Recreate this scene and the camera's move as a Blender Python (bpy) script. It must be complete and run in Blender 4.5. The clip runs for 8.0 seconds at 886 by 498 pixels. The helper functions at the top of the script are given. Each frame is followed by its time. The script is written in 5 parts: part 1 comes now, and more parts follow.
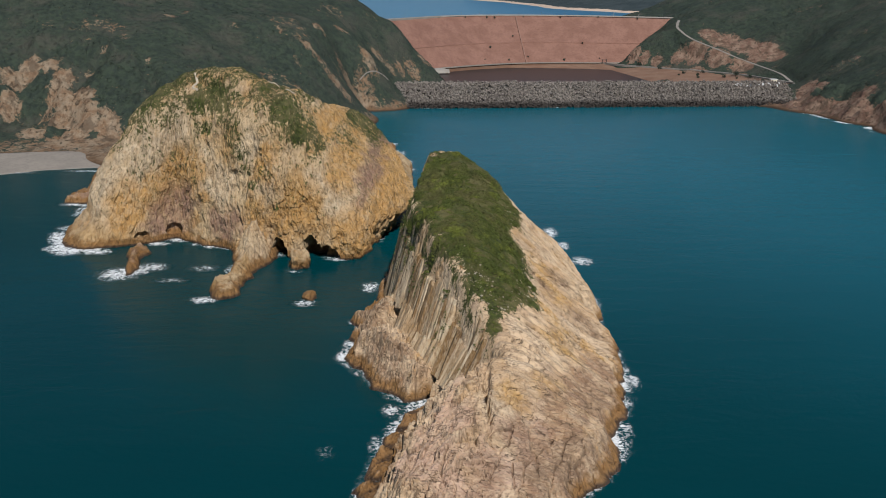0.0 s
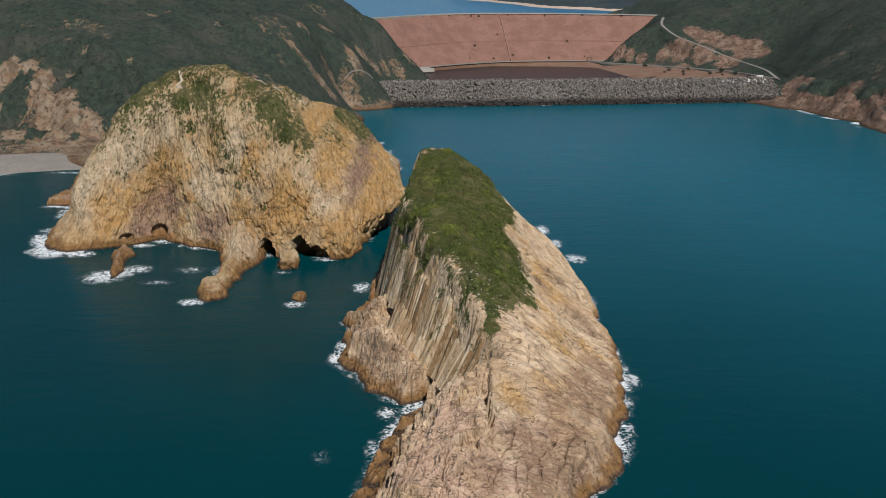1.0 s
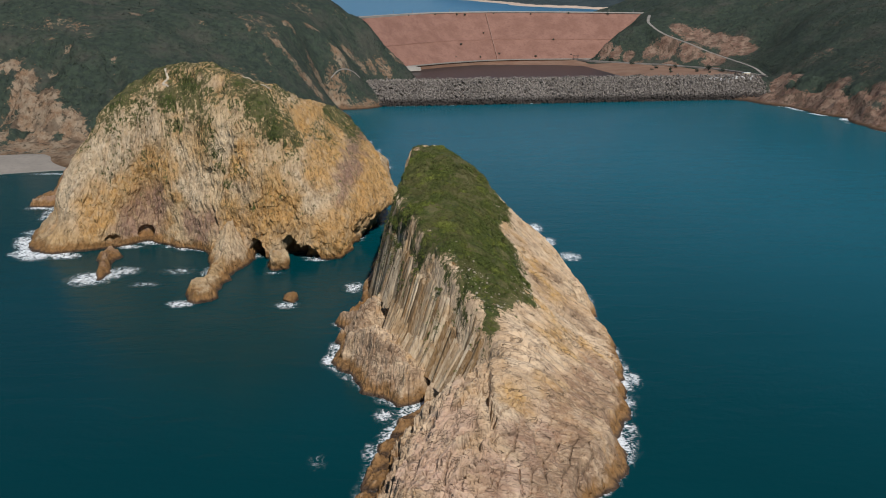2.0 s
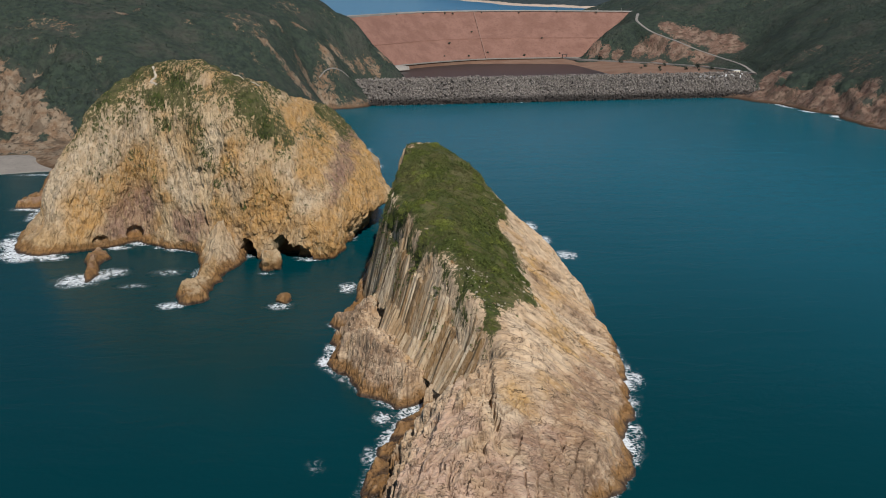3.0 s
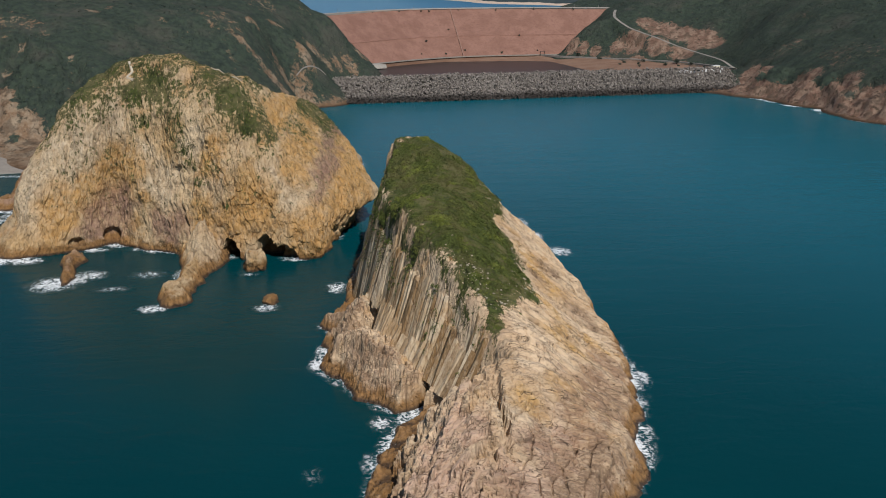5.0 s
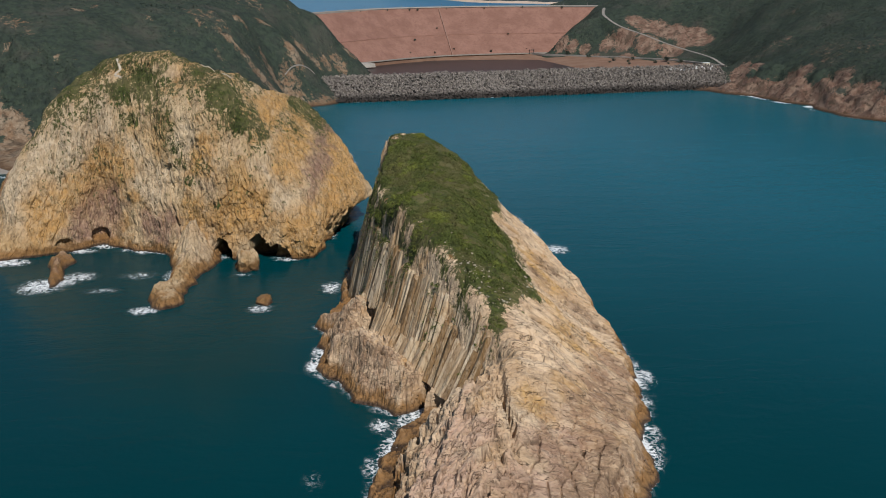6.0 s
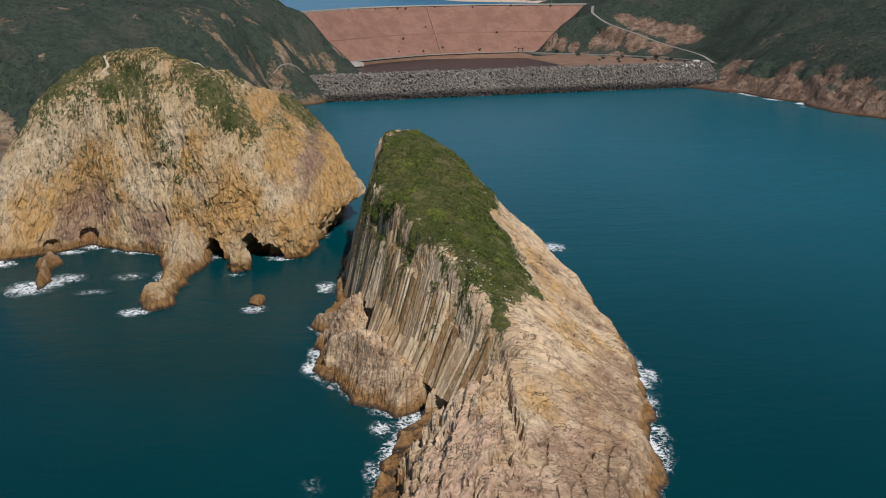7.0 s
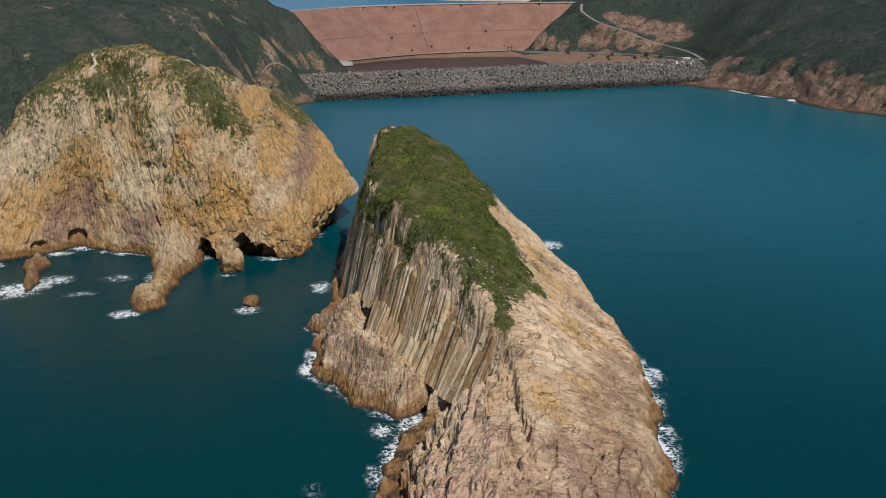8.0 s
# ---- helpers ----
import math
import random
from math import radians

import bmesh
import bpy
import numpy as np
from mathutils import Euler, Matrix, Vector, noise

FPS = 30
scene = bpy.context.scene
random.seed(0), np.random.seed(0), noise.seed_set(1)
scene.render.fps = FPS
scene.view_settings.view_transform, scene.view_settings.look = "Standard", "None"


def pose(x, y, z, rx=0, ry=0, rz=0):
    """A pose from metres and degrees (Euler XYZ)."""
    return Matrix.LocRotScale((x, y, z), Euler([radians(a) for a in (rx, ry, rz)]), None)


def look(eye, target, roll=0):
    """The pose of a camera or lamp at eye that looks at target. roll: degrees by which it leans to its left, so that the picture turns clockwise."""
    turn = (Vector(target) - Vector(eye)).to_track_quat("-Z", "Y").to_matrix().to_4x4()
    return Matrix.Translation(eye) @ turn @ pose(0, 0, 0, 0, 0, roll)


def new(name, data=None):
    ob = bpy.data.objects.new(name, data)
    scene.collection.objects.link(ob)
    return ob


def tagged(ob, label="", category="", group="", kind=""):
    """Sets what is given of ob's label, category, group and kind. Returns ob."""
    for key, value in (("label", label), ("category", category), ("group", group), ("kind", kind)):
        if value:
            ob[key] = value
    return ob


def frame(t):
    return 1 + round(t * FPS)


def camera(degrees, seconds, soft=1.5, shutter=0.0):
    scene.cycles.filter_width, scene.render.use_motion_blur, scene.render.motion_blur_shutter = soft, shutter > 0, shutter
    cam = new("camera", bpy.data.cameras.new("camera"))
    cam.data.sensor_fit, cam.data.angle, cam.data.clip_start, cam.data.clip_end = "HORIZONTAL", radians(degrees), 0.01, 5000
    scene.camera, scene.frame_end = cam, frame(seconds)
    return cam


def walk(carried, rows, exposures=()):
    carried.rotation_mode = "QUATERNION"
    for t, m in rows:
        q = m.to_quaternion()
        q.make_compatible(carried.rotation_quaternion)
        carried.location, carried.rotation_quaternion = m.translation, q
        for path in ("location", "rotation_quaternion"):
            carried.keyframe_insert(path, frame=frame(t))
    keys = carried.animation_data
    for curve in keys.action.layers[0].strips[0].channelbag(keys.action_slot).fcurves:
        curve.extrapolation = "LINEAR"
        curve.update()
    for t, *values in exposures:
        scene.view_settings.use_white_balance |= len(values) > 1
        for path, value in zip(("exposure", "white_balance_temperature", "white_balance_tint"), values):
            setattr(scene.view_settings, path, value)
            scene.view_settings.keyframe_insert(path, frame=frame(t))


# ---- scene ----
cam = camera(47.58, 8.0, soft=0.95)
PATH = [
    (0, look((0.00, 0.00, 110.00), (-0.02, 192.79, 56.77), 0.78)),
    (0.5, look((-1.50, 3.04, 108.78), (0.16, 195.83, 55.61), 0.64)),
    (1, look((-3.00, 6.05, 107.63), (0.25, 198.85, 54.54), 0.47)),
    (1.5, look((-4.47, 8.95, 106.49), (0.35, 201.73, 53.45), 0.34)),
    (3, look((-8.57, 17.27, 103.19), (0.27, 209.97, 50.39), 0.06)),
    (3.5, look((-9.92, 20.01, 102.14), (0.29, 212.65, 49.39), -0.02)),
    (4, look((-11.26, 22.70, 101.11), (0.23, 215.30, 48.43), -0.09)),
    (4.5, look((-12.57, 25.41, 100.08), (0.17, 217.94, 47.44), -0.18)),
    (6, look((-16.37, 33.60, 97.03), (0.11, 225.87, 44.46), -0.47)),
    (6.5, look((-17.60, 36.36, 95.98), (0.16, 228.52, 43.45), -0.56)),
    (7, look((-18.80, 39.13, 94.93), (0.20, 231.17, 42.41), -0.64)),
    (7.5, look((-20.01, 41.91, 93.88), (0.28, 233.83, 41.37), -0.74)),
    (8, look((-21.20, 44.67, 92.80), (0.28, 236.48, 40.37), -0.85)),
]
walk(cam, PATH)

# ---- light ----
SUN_AZ, SUN_EL = 163.0, 45.0          # compass from +y turning to +x, and height, in degrees
world = bpy.data.worlds.new("world")
scene.world = world
world.use_nodes = True
wn = world.node_tree
sky = wn.nodes.new("ShaderNodeTexSky")
sky.sky_type = "NISHITA"
sky.sun_disc = False
sky.sun_elevation = radians(SUN_EL)
sky.sun_rotation = radians(SUN_AZ)
sky.air_density, sky.dust_density, sky.ozone_density = 1.0, 0.2, 3.0
wn.links.new(sky.outputs[0], wn.nodes["Background"].inputs[0])
wn.nodes["Background"].inputs[1].default_value = 0.076
sun = new("sun", bpy.data.lights.new("sun", "SUN"))
sun.data.energy, sun.data.angle, sun.data.color = 4.45, radians(0.6), (1.0, 0.97, 0.935)
az, el = radians(SUN_AZ), radians(SUN_EL)
sun_way = Vector((math.sin(az) * math.cos(el), math.cos(az) * math.cos(el), math.sin(el)))
sun.matrix_world = look(tuple(sun_way * 900), (0, 0, 0))
scene.view_settings.exposure = 0.0


# ---- numeric noise ----
def _hash(i, j, k, seed):
    h = (i * 374761393 + j * 668265263 + k * 2147483647 + seed * 1274126177) & 0xFFFFFFFF
    h = ((h ^ (h >> 13)) * 1274126177) & 0xFFFFFFFF
    h = ((h ^ (h >> 16)) * 2246822519) & 0xFFFFFFFF
    return ((h ^ (h >> 15)) & 0xFFFFFF) / float(0xFFFFFF)


def value_noise(p, seed=0):
    """Smooth noise from -1 to 1 at rows of x, y, z."""
    q = np.floor(p).astype(np.int64)
    f = p - q
    f = f * f * (3 - 2 * f)
    out = 0.0
    for a in (0, 1):
        for b in (0, 1):
            for c in (0, 1):
                w = (f[:, 0] if a else 1 - f[:, 0]) * (f[:, 1] if b else 1 - f[:, 1]) * (f[:, 2] if c else 1 - f[:, 2])
                out = out + w * _hash(q[:, 0] + a, q[:, 1] + b, q[:, 2] + c, seed)
    return out * 2 - 1


def fbm(p, size, octaves=4, seed=0, gain=0.5, stretch=(1, 1, 1)):
    p = np.asarray(p, float) / (np.array(stretch, float) * size)
    total, amp = np.zeros(len(p)), 1.0
    for o in range(octaves):
        total += amp * value_noise(p * 2.0 ** o + 17.3 * o, seed + o)
        amp *= gain
    return total


def ridged(p, size, octaves=3, seed=0, stretch=(1, 1, 1)):
    """Sharp creases: 0 in the creases, towards 1 between them."""
    p = np.asarray(p, float) / (np.array(stretch, float) * size)
    total, amp = np.zeros(len(p)), 1.0
    for o in range(octaves):
        total += amp * np.abs(value_noise(p * 2.0 ** o + 9.1 * o, seed + o))
        amp *= 0.5
    return total


def cells(p, seed=0):
    """Distance to the nearest and to the second nearest of jittered points, for rows of x, y, z, and the nearest one's number."""
    q = np.floor(p).astype(np.int64)
    d1, d2, who = np.full(len(p), 9.0), np.full(len(p), 9.0), np.zeros(len(p))
    for a in (-1, 0, 1):
        for b in (-1, 0, 1):
            for c in (-1, 0, 1):
                i, j, k = q[:, 0] + a, q[:, 1] + b, q[:, 2] + c
                r = np.stack([i + _hash(i, j, k, seed), j + _hash(i, j, k, seed + 1), k + _hash(i, j, k, seed + 2)], 1)
                d = np.sqrt(((p - r) ** 2).sum(1))
                near = d < d1
                d2 = np.where(near, d1, np.minimum(d2, d))
                who = np.where(near, _hash(i, j, k, seed + 3), who)
                d1 = np.minimum(d1, d)
    return d1, d2, who


def chunks(u, v, seed=0):
    """Angular blocks over a plane: each one's own tilted level, about -0.5 to 0.5, and how near its edge a place lies (0 on it)."""
    i0, j0 = np.floor(u).astype(np.int64), np.floor(v).astype(np.int64)
    d1, d2, level = np.full(len(u), 9.0), np.full(len(u), 9.0), np.zeros(len(u))
    for a in (-1, 0, 1):
        for b in (-1, 0, 1):
            i, j, k = i0 + a, j0 + b, 0 * i0
            du, dv = u - i - _hash(i, j, k, seed), v - j - _hash(i, j, k, seed + 1)
            d = np.sqrt(du * du + dv * dv)
            near = d < d1
            d2 = np.where(near, d1, np.minimum(d2, d))
            mine = 0.7 * (_hash(i, j, k, seed + 2) - 0.5) + 0.9 * du * (_hash(i, j, k, seed + 3) - 0.5) + 0.9 * dv * (_hash(i, j, k, seed + 4) - 0.5)
            level = np.where(near, mine, level)
            d1 = np.minimum(d1, d)
    return level, d2 - d1


def smooth(a, b, x):
    t = np.clip((x - a) / (b - a), 0, 1)
    return t * t * (3 - 2 * t)


def surface(spots):
    """A smooth height over the plan through spot heights (x, y, z)."""
    s = np.array(spots, float)
    n = len(s)
    r = np.sqrt(((s[:, None, :2] - s[None, :, :2]) ** 2).sum(-1))
    a = np.zeros((n + 3, n + 3))
    a[:n, :n] = r
    a[:n, n], a[:n, n + 1:] = 1, s[:, :2] / 100
    a[n:, :n] = a[:n, n:].T
    w = np.linalg.solve(a + 1e-9 * np.eye(n + 3), np.r_[s[:, 2], 0, 0, 0])

    def height(x, y):
        x, y = np.ravel(x), np.ravel(y)
        out = w[n] + w[n + 1] * x / 100 + w[n + 2] * y / 100
        for k in range(n):
            out = out + w[k] * np.sqrt((x - s[k, 0]) ** 2 + (y - s[k, 1]) ** 2 + 4.0)
        return out
    return height


def inside(x, y, outline):
    """Signed distance to a closed outline in the plan: positive within."""
    o = np.array(outline, float)
    best, within = np.full(len(x), 1e9), np.zeros(len(x), bool)
    for (ax, ay), (bx, by) in zip(o, np.roll(o, -1, 0)):
        dx, dy = bx - ax, by - ay
        t = np.clip(((x - ax) * dx + (y - ay) * dy) / (dx * dx + dy * dy), 0, 1)
        best = np.minimum(best, np.hypot(x - ax - t * dx, y - ay - t * dy))
        crosses = ((ay > y) != (by > y)) & (x < ax + (y - ay) * dx / (dy if dy else 1e-9))
        within ^= crosses
    return np.where(within, best, -best)


def along(x, y, line):
    """Distance to an open line, the share of the way along it of the nearest place, and the side (positive: to the right of its way)."""
    o = np.array(line, float)
    lengths = np.hypot(*np.diff(o[:, :2], axis=0).T)
    starts, total = np.r_[0, np.cumsum(lengths)], lengths.sum()
    best, share, side = np.full(len(x), 1e9), np.zeros(len(x)), np.ones(len(x))
    for k, ((ax, ay), (bx, by)) in enumerate(zip(o[:-1, :2], o[1:, :2])):
        dx, dy = bx - ax, by - ay
        t = np.clip(((x - ax) * dx + (y - ay) * dy) / (dx * dx + dy * dy), 0, 1)
        d = np.hypot(x - ax - t * dx, y - ay - t * dy)
        near = d < best
        best = np.where(near, d, best)
        share = np.where(near, (starts[k] + t * lengths[k]) / total, share)
        side = np.where(near, np.sign((x - ax) * dy - (y - ay) * dx), side)
    return best, share, side


def curve_at(line, shares):
    o = np.array(line, float)
    lengths = np.hypot(*np.diff(o[:, :2], axis=0).T)
    s = np.r_[0, np.cumsum(lengths)] / lengths.sum()
    return np.stack([np.interp(shares, s, o[:, k]) for k in range(o.shape[1])], 1)


def spline(points, count):
    """A smooth curve through points, as rows."""
    p = np.array(points, float)
    q = np.r_[[2 * p[0] - p[1]], p, [2 * p[-1] - p[-2]]]
    u = np.linspace(0, len(p) - 1, count)
    i = np.clip(u.astype(int), 0, len(p) - 2)
    t = (u - i)[:, None]
    a, b, c, d = q[i], q[i + 1], q[i + 2], q[i + 3]
    return 0.5 * (2 * b + (c - a) * t + (2 * a - 5 * b + 4 * c - d) * t ** 2 + (3 * b - a - 3 * c + d) * t ** 3)


# ---- meshes ----
def mesh_of(name, verts, faces, material, shade_smooth=True, attributes=None):
    me = bpy.data.meshes.new(name)
    verts = np.asarray(verts, np.float32)
    faces = np.asarray(faces, np.int32)
    me.vertices.add(len(verts))
    me.vertices.foreach_set("co", verts.ravel())
    n = faces.shape[1]
    me.loops.add(faces.size)
    me.loops.foreach_set("vertex_index", faces.ravel())
    me.polygons.add(len(faces))
    me.polygons.foreach_set("loop_start", np.arange(0, faces.size, n, dtype=np.int32))
    me.update(calc_edges=True)
    me.polygons.foreach_set("use_smooth", np.full(len(faces), shade_smooth))
    for key, values in (attributes or {}).items():
        a = me.attributes.new(key, "FLOAT", "POINT")
        a.data.foreach_set("value", np.asarray(values, np.float32))
    me.validate()
    if material:
        me.materials.append(material)
    return me


def quads(rows, cols, offset=0):
    i, j = np.meshgrid(np.arange(rows - 1), np.arange(cols - 1), indexing="ij")
    a = (i * cols + j).ravel() + offset
    return np.stack([a, a + 1, a + cols + 1, a + cols], 1)


def field(x0, x1, y0, y1, step):
    x, y = np.meshgrid(np.arange(x0, x1 + step / 2, step), np.arange(y0, y1 + step / 2, step))
    return x, y


def trimmed(verts, faces, keep):
    """Only the faces all of whose corners are kept, and their corners."""
    faces = faces[keep[faces].any(1)]
    used = np.unique(faces)
    back = np.zeros(len(verts), np.int64)
    back[used] = np.arange(len(used))
    return verts[used], back[faces], used


def part(name, me, parent=None, label="", kind=""):
    ob = new(name, me)
    if parent:
        ob.parent = parent
    return tagged(ob, label, kind=kind)


# ---- materials ----
class Shade:
    """A small helper to lay out the nodes of one material."""

    def __init__(self, name):
        self.m = bpy.data.materials.new(name)
        self.m.use_nodes = True
        self.t = self.m.node_tree
        self.out = self.t.nodes["Principled BSDF"]
        self.co = self.t.nodes.new("ShaderNodeNewGeometry").outputs["Position"]

    def put(self, value, socket):
        if isinstance(value, bpy.types.NodeSocket):
            self.t.links.new(value, socket)
        elif value is not None:
            if isinstance(value, tuple) and len(value) == 3 and socket.type == "RGBA":
                value = (*value, 1.0)
            socket.default_value = value

    def scaled(self, stretch, co=None):
        """Coordinates shrunk along the axes; a fourth number turns them first, in degrees about the vertical."""
        if len(stretch) == 4:
            r = self.t.nodes.new("ShaderNodeMapping")
            self.put(co or self.co, r.inputs["Vector"])
            r.inputs["Rotation"].default_value = (0, 0, radians(stretch[3]))
            co, stretch = r.outputs[0], stretch[:3]
        n = self.t.nodes.new("ShaderNodeMapping")
        self.put(co or self.co, n.inputs["Vector"])
        n.inputs["Scale"].default_value = tuple(1 / s for s in stretch)
        return n.outputs[0]

    def noise(self, size, detail=4.0, rough=0.55, stretch=None, distort=0.0, co=None):
        n = self.t.nodes.new("ShaderNodeTexNoise")
        self.put(self.scaled(stretch, co) if stretch else (co or self.co), n.inputs["Vector"])
        n.inputs["Scale"].default_value = 1 / size
        n.inputs["Detail"].default_value, n.inputs["Roughness"].default_value = detail, rough
        n.inputs["Distortion"].default_value = distort
        return n.outputs["Fac"]

    def cracks(self, size, stretch=None, co=None, random=1.0):
        n = self.t.nodes.new("ShaderNodeTexVoronoi")
        n.feature = "DISTANCE_TO_EDGE"
        self.put(self.scaled(stretch, co) if stretch else (co or self.co), n.inputs["Vector"])
        n.inputs["Scale"].default_value = 1 / size
        n.inputs["Randomness"].default_value = random
        return n.outputs["Distance"]

    def fissures(self, size, width=0.02, detail=5.0, stretch=None, co=None):
        """Thin winding lines: 1 on the line."""
        n = self.noise(size, detail, 0.6, stretch, 0.3, co)
        return self.ramp(self.math("ABSOLUTE", self.math("SUBTRACT", n, 0.5)), width, 0.0)

    def blocks(self, size, stretch=None, co=None):
        """Chunks: how far from the middle of one, and a number of its own."""
        n = self.t.nodes.new("ShaderNodeTexVoronoi")
        self.put(self.scaled(stretch, co) if stretch else (co or self.co), n.inputs["Vector"])
        n.inputs["Scale"].default_value = 1 / size
        c = self.t.nodes.new("ShaderNodeSeparateColor")
        self.put(n.outputs["Color"], c.inputs[0])
        return n.outputs["Distance"], c.outputs[0]

    def warped(self, size, amount, co=None):
        """The coordinates pushed about by noise."""
        n = self.t.nodes.new("ShaderNodeTexNoise")
        self.put(co or self.co, n.inputs["Vector"])
        n.inputs["Scale"].default_value, n.inputs["Detail"].default_value = 1 / size, 3.0
        a = self.t.nodes.new("ShaderNodeVectorMath")
        a.operation = "SUBTRACT"
        self.put(n.outputs["Color"], a.inputs[0])
        a.inputs[1].default_value = (0.5, 0.5, 0.5)
        b = self.t.nodes.new("ShaderNodeVectorMath")
        b.operation = "MULTIPLY_ADD"
        self.put(a.outputs[0], b.inputs[0])
        b.inputs[1].default_value = (amount, amount, amount)
        self.put(co or self.co, b.inputs[2])
        return b.outputs[0]

    def ramp(self, value, a, b):
        n = self.t.nodes.new("ShaderNodeMapRange")
        n.interpolation_type = "SMOOTHSTEP"
        self.put(value, n.inputs[0])
        n.inputs[1].default_value, n.inputs[2].default_value = a, b
        return n.outputs[0]

    def math(self, op, a, b=None):
        n = self.t.nodes.new("ShaderNodeMath")
        n.operation = op
        self.put(a, n.inputs[0])
        self.put(b, n.inputs[1])
        return n.outputs[0]

    def mix(self, fac, a, b, blend="MIX"):
        n = self.t.nodes.new("ShaderNodeMix")
        n.data_type, n.blend_type = "RGBA", blend
        self.put(fac, n.inputs[0])
        self.put(a, n.inputs[6])
        self.put(b, n.inputs[7])
        return n.outputs[2]

    def attribute(self, name):
        n = self.t.nodes.new("ShaderNodeAttribute")
        n.attribute_name = name
        return n.outputs["Fac"]

    def height(self):
        n = self.t.nodes.new("ShaderNodeSeparateXYZ")
        self.put(self.co, n.inputs[0])
        return n.outputs[2]

    def random(self):
        return self.t.nodes.new("ShaderNodeObjectInfo").outputs["Random"]

    def island(self):
        return self.t.nodes.new("ShaderNodeNewGeometry").outputs["Random Per Island"]

    def bump(self, value, distance, strength=1.0, normal=None):
        n = self.t.nodes.new("ShaderNodeBump")
        self.put(value, n.inputs["Height"])
        n.inputs["Strength"].default_value, n.inputs["Distance"].default_value = strength, distance
        self.put(normal, n.inputs["Normal"])
        return n.outputs[0]

    def done(self, colour=None, rough=None, normal=None, metal=None, spec=None):
        self.put(colour, self.out.inputs["Base Color"])
        self.put(rough, self.out.inputs["Roughness"])
        self.put(normal, self.out.inputs["Normal"])
        self.put(metal, self.out.inputs["Metallic"])
        self.put(spec, self.out.inputs["Specular IOR Level"])
        return self.m


TIDE, TIDE_DARK = (0.175, 0.090, 0.031), (0.055, 0.034, 0.021)
LEAF_DARK, LEAF, LEAF_DRY = (0.034, 0.043, 0.012), (0.092, 0.112, 0.024), (0.125, 0.108, 0.046)
SCRUB_DARK, SCRUB, SCRUB_DRY = (0.027, 0.037, 0.030), (0.042, 0.057, 0.039), (0.080, 0.073, 0.058)


def rock_material(name, pale, warm, rust, grain=(1, 1, 1), size=1.0, tide=4.0, streak=(2.5, 2.5, 22), dark=0.75, relief=0.5, random=0.0, grey=0.4, runny=0.55, blush=(0.50, 0.33, 0.24), ochre=(0.60, 0.36, 0.13), chalk=(0.72, 0.59, 0.42), pink=(0.60, 0.42, 0.31)):
    """Weathered volcanic rock: tones in patches, named stains (blush also carries painted shade), run-off streaks,
    short dark joints along the grain, scrub where "growth" is high, a tide band.
    """
    s = Shade(name)
    w = s.warped(5.0, 1.6)
    base = s.mix(s.ramp(s.noise(16, 5), 0.40, 0.60), pale, warm)
    base = s.mix(s.math("MULTIPLY", s.ramp(s.noise(8, 8, 0.72), 0.52, 0.62), 0.5), base, rust)
    base = s.mix(s.math("MULTIPLY", s.ramp(s.noise(19, 7, 0.7), 0.52, 0.64), grey), base, (0.34, 0.245, 0.18))
    breakup = s.ramp(s.noise(4, 8, 0.72), 0.25, 0.55)
    for key, tint in (("chalk", chalk), ("pink", pink), ("ochre", ochre), ("russet", (0.27, 0.162, 0.102)), ("blush", blush)):
        base = s.mix(s.math("MULTIPLY", s.attribute(key), breakup), base, tint)
    if random:
        base = s.mix(s.math("MULTIPLY", s.ramp(s.random(), 0.25, 1.0), random), base, tuple(0.55 * c for c in rust))
    runs = s.noise(1.0, 5, 0.62, stretch=streak, co=w)
    base = s.mix(s.math("MULTIPLY", s.ramp(runs, 0.5, 0.70), runny), base, tuple(0.60 * c for c in rust))
    base = s.mix(s.math("MULTIPLY", s.ramp(s.noise(0.8, 6, 0.7, stretch=grain), 0.50, 0.74), 0.4), base, tuple(min(1, 1.25 * c) for c in pale))
    w2 = s.warped(2.2, 0.9)
    b1, tone = s.blocks(2.6 * size, grain, w2)
    b2, tone2 = s.blocks(1.0 * size, grain, w2)
    base = s.mix(s.math("MULTIPLY", s.ramp(tone, 0.4, 1.0), 0.24), base, tuple(0.66 * c for c in warm))
    base = s.mix(s.math("MULTIPLY", s.ramp(tone2, 0.5, 1.0), 0.18), base, tuple(min(1, 1.25 * c) for c in pale))
    e2 = s.cracks(1.0 * size, grain, w2)
    patchy = s.ramp(s.noise(2.4, 6, 0.7), 0.50, 0.62)
    long = s.math("MULTIPLY", s.fissures(11.0 * size, 0.0055, 7, grain, w), s.ramp(s.noise(12, 3), 0.42, 0.55))
    split = s.math("MULTIPLY", s.ramp(s.cracks(2.7 * size, grain, s.warped(6.0, 1.2)), 0.026, 0.005), s.ramp(s.noise(5.0, 6, 0.7), 0.49, 0.60))
    long = s.math("MAXIMUM", long, s.math("MULTIPLY", split, 0.75))
    seam = s.math("MAXIMUM", long, s.math("MAXIMUM", s.attribute("joint"), s.math("MULTIPLY", s.ramp(e2, 0.07, 0.0), s.math("MULTIPLY", patchy, 0.5))))
    base = s.mix(s.math("MULTIPLY", seam, dark), base, (0.085, 0.052, 0.032))
    # scrub in the creases and on ledges
    veg = s.ramp(s.math("ADD", s.attribute("growth"), s.math("MULTIPLY", s.math("SUBTRACT", s.noise(1.3, 9, 0.82, stretch=(1, 1, 1.6)), 0.5), 2.6)), 0.43, 0.57)
    leaf = s.mix(s.ramp(s.noise(1.1, 5), 0.35, 0.65), LEAF_DARK, tuple(0.7 * c for c in LEAF))
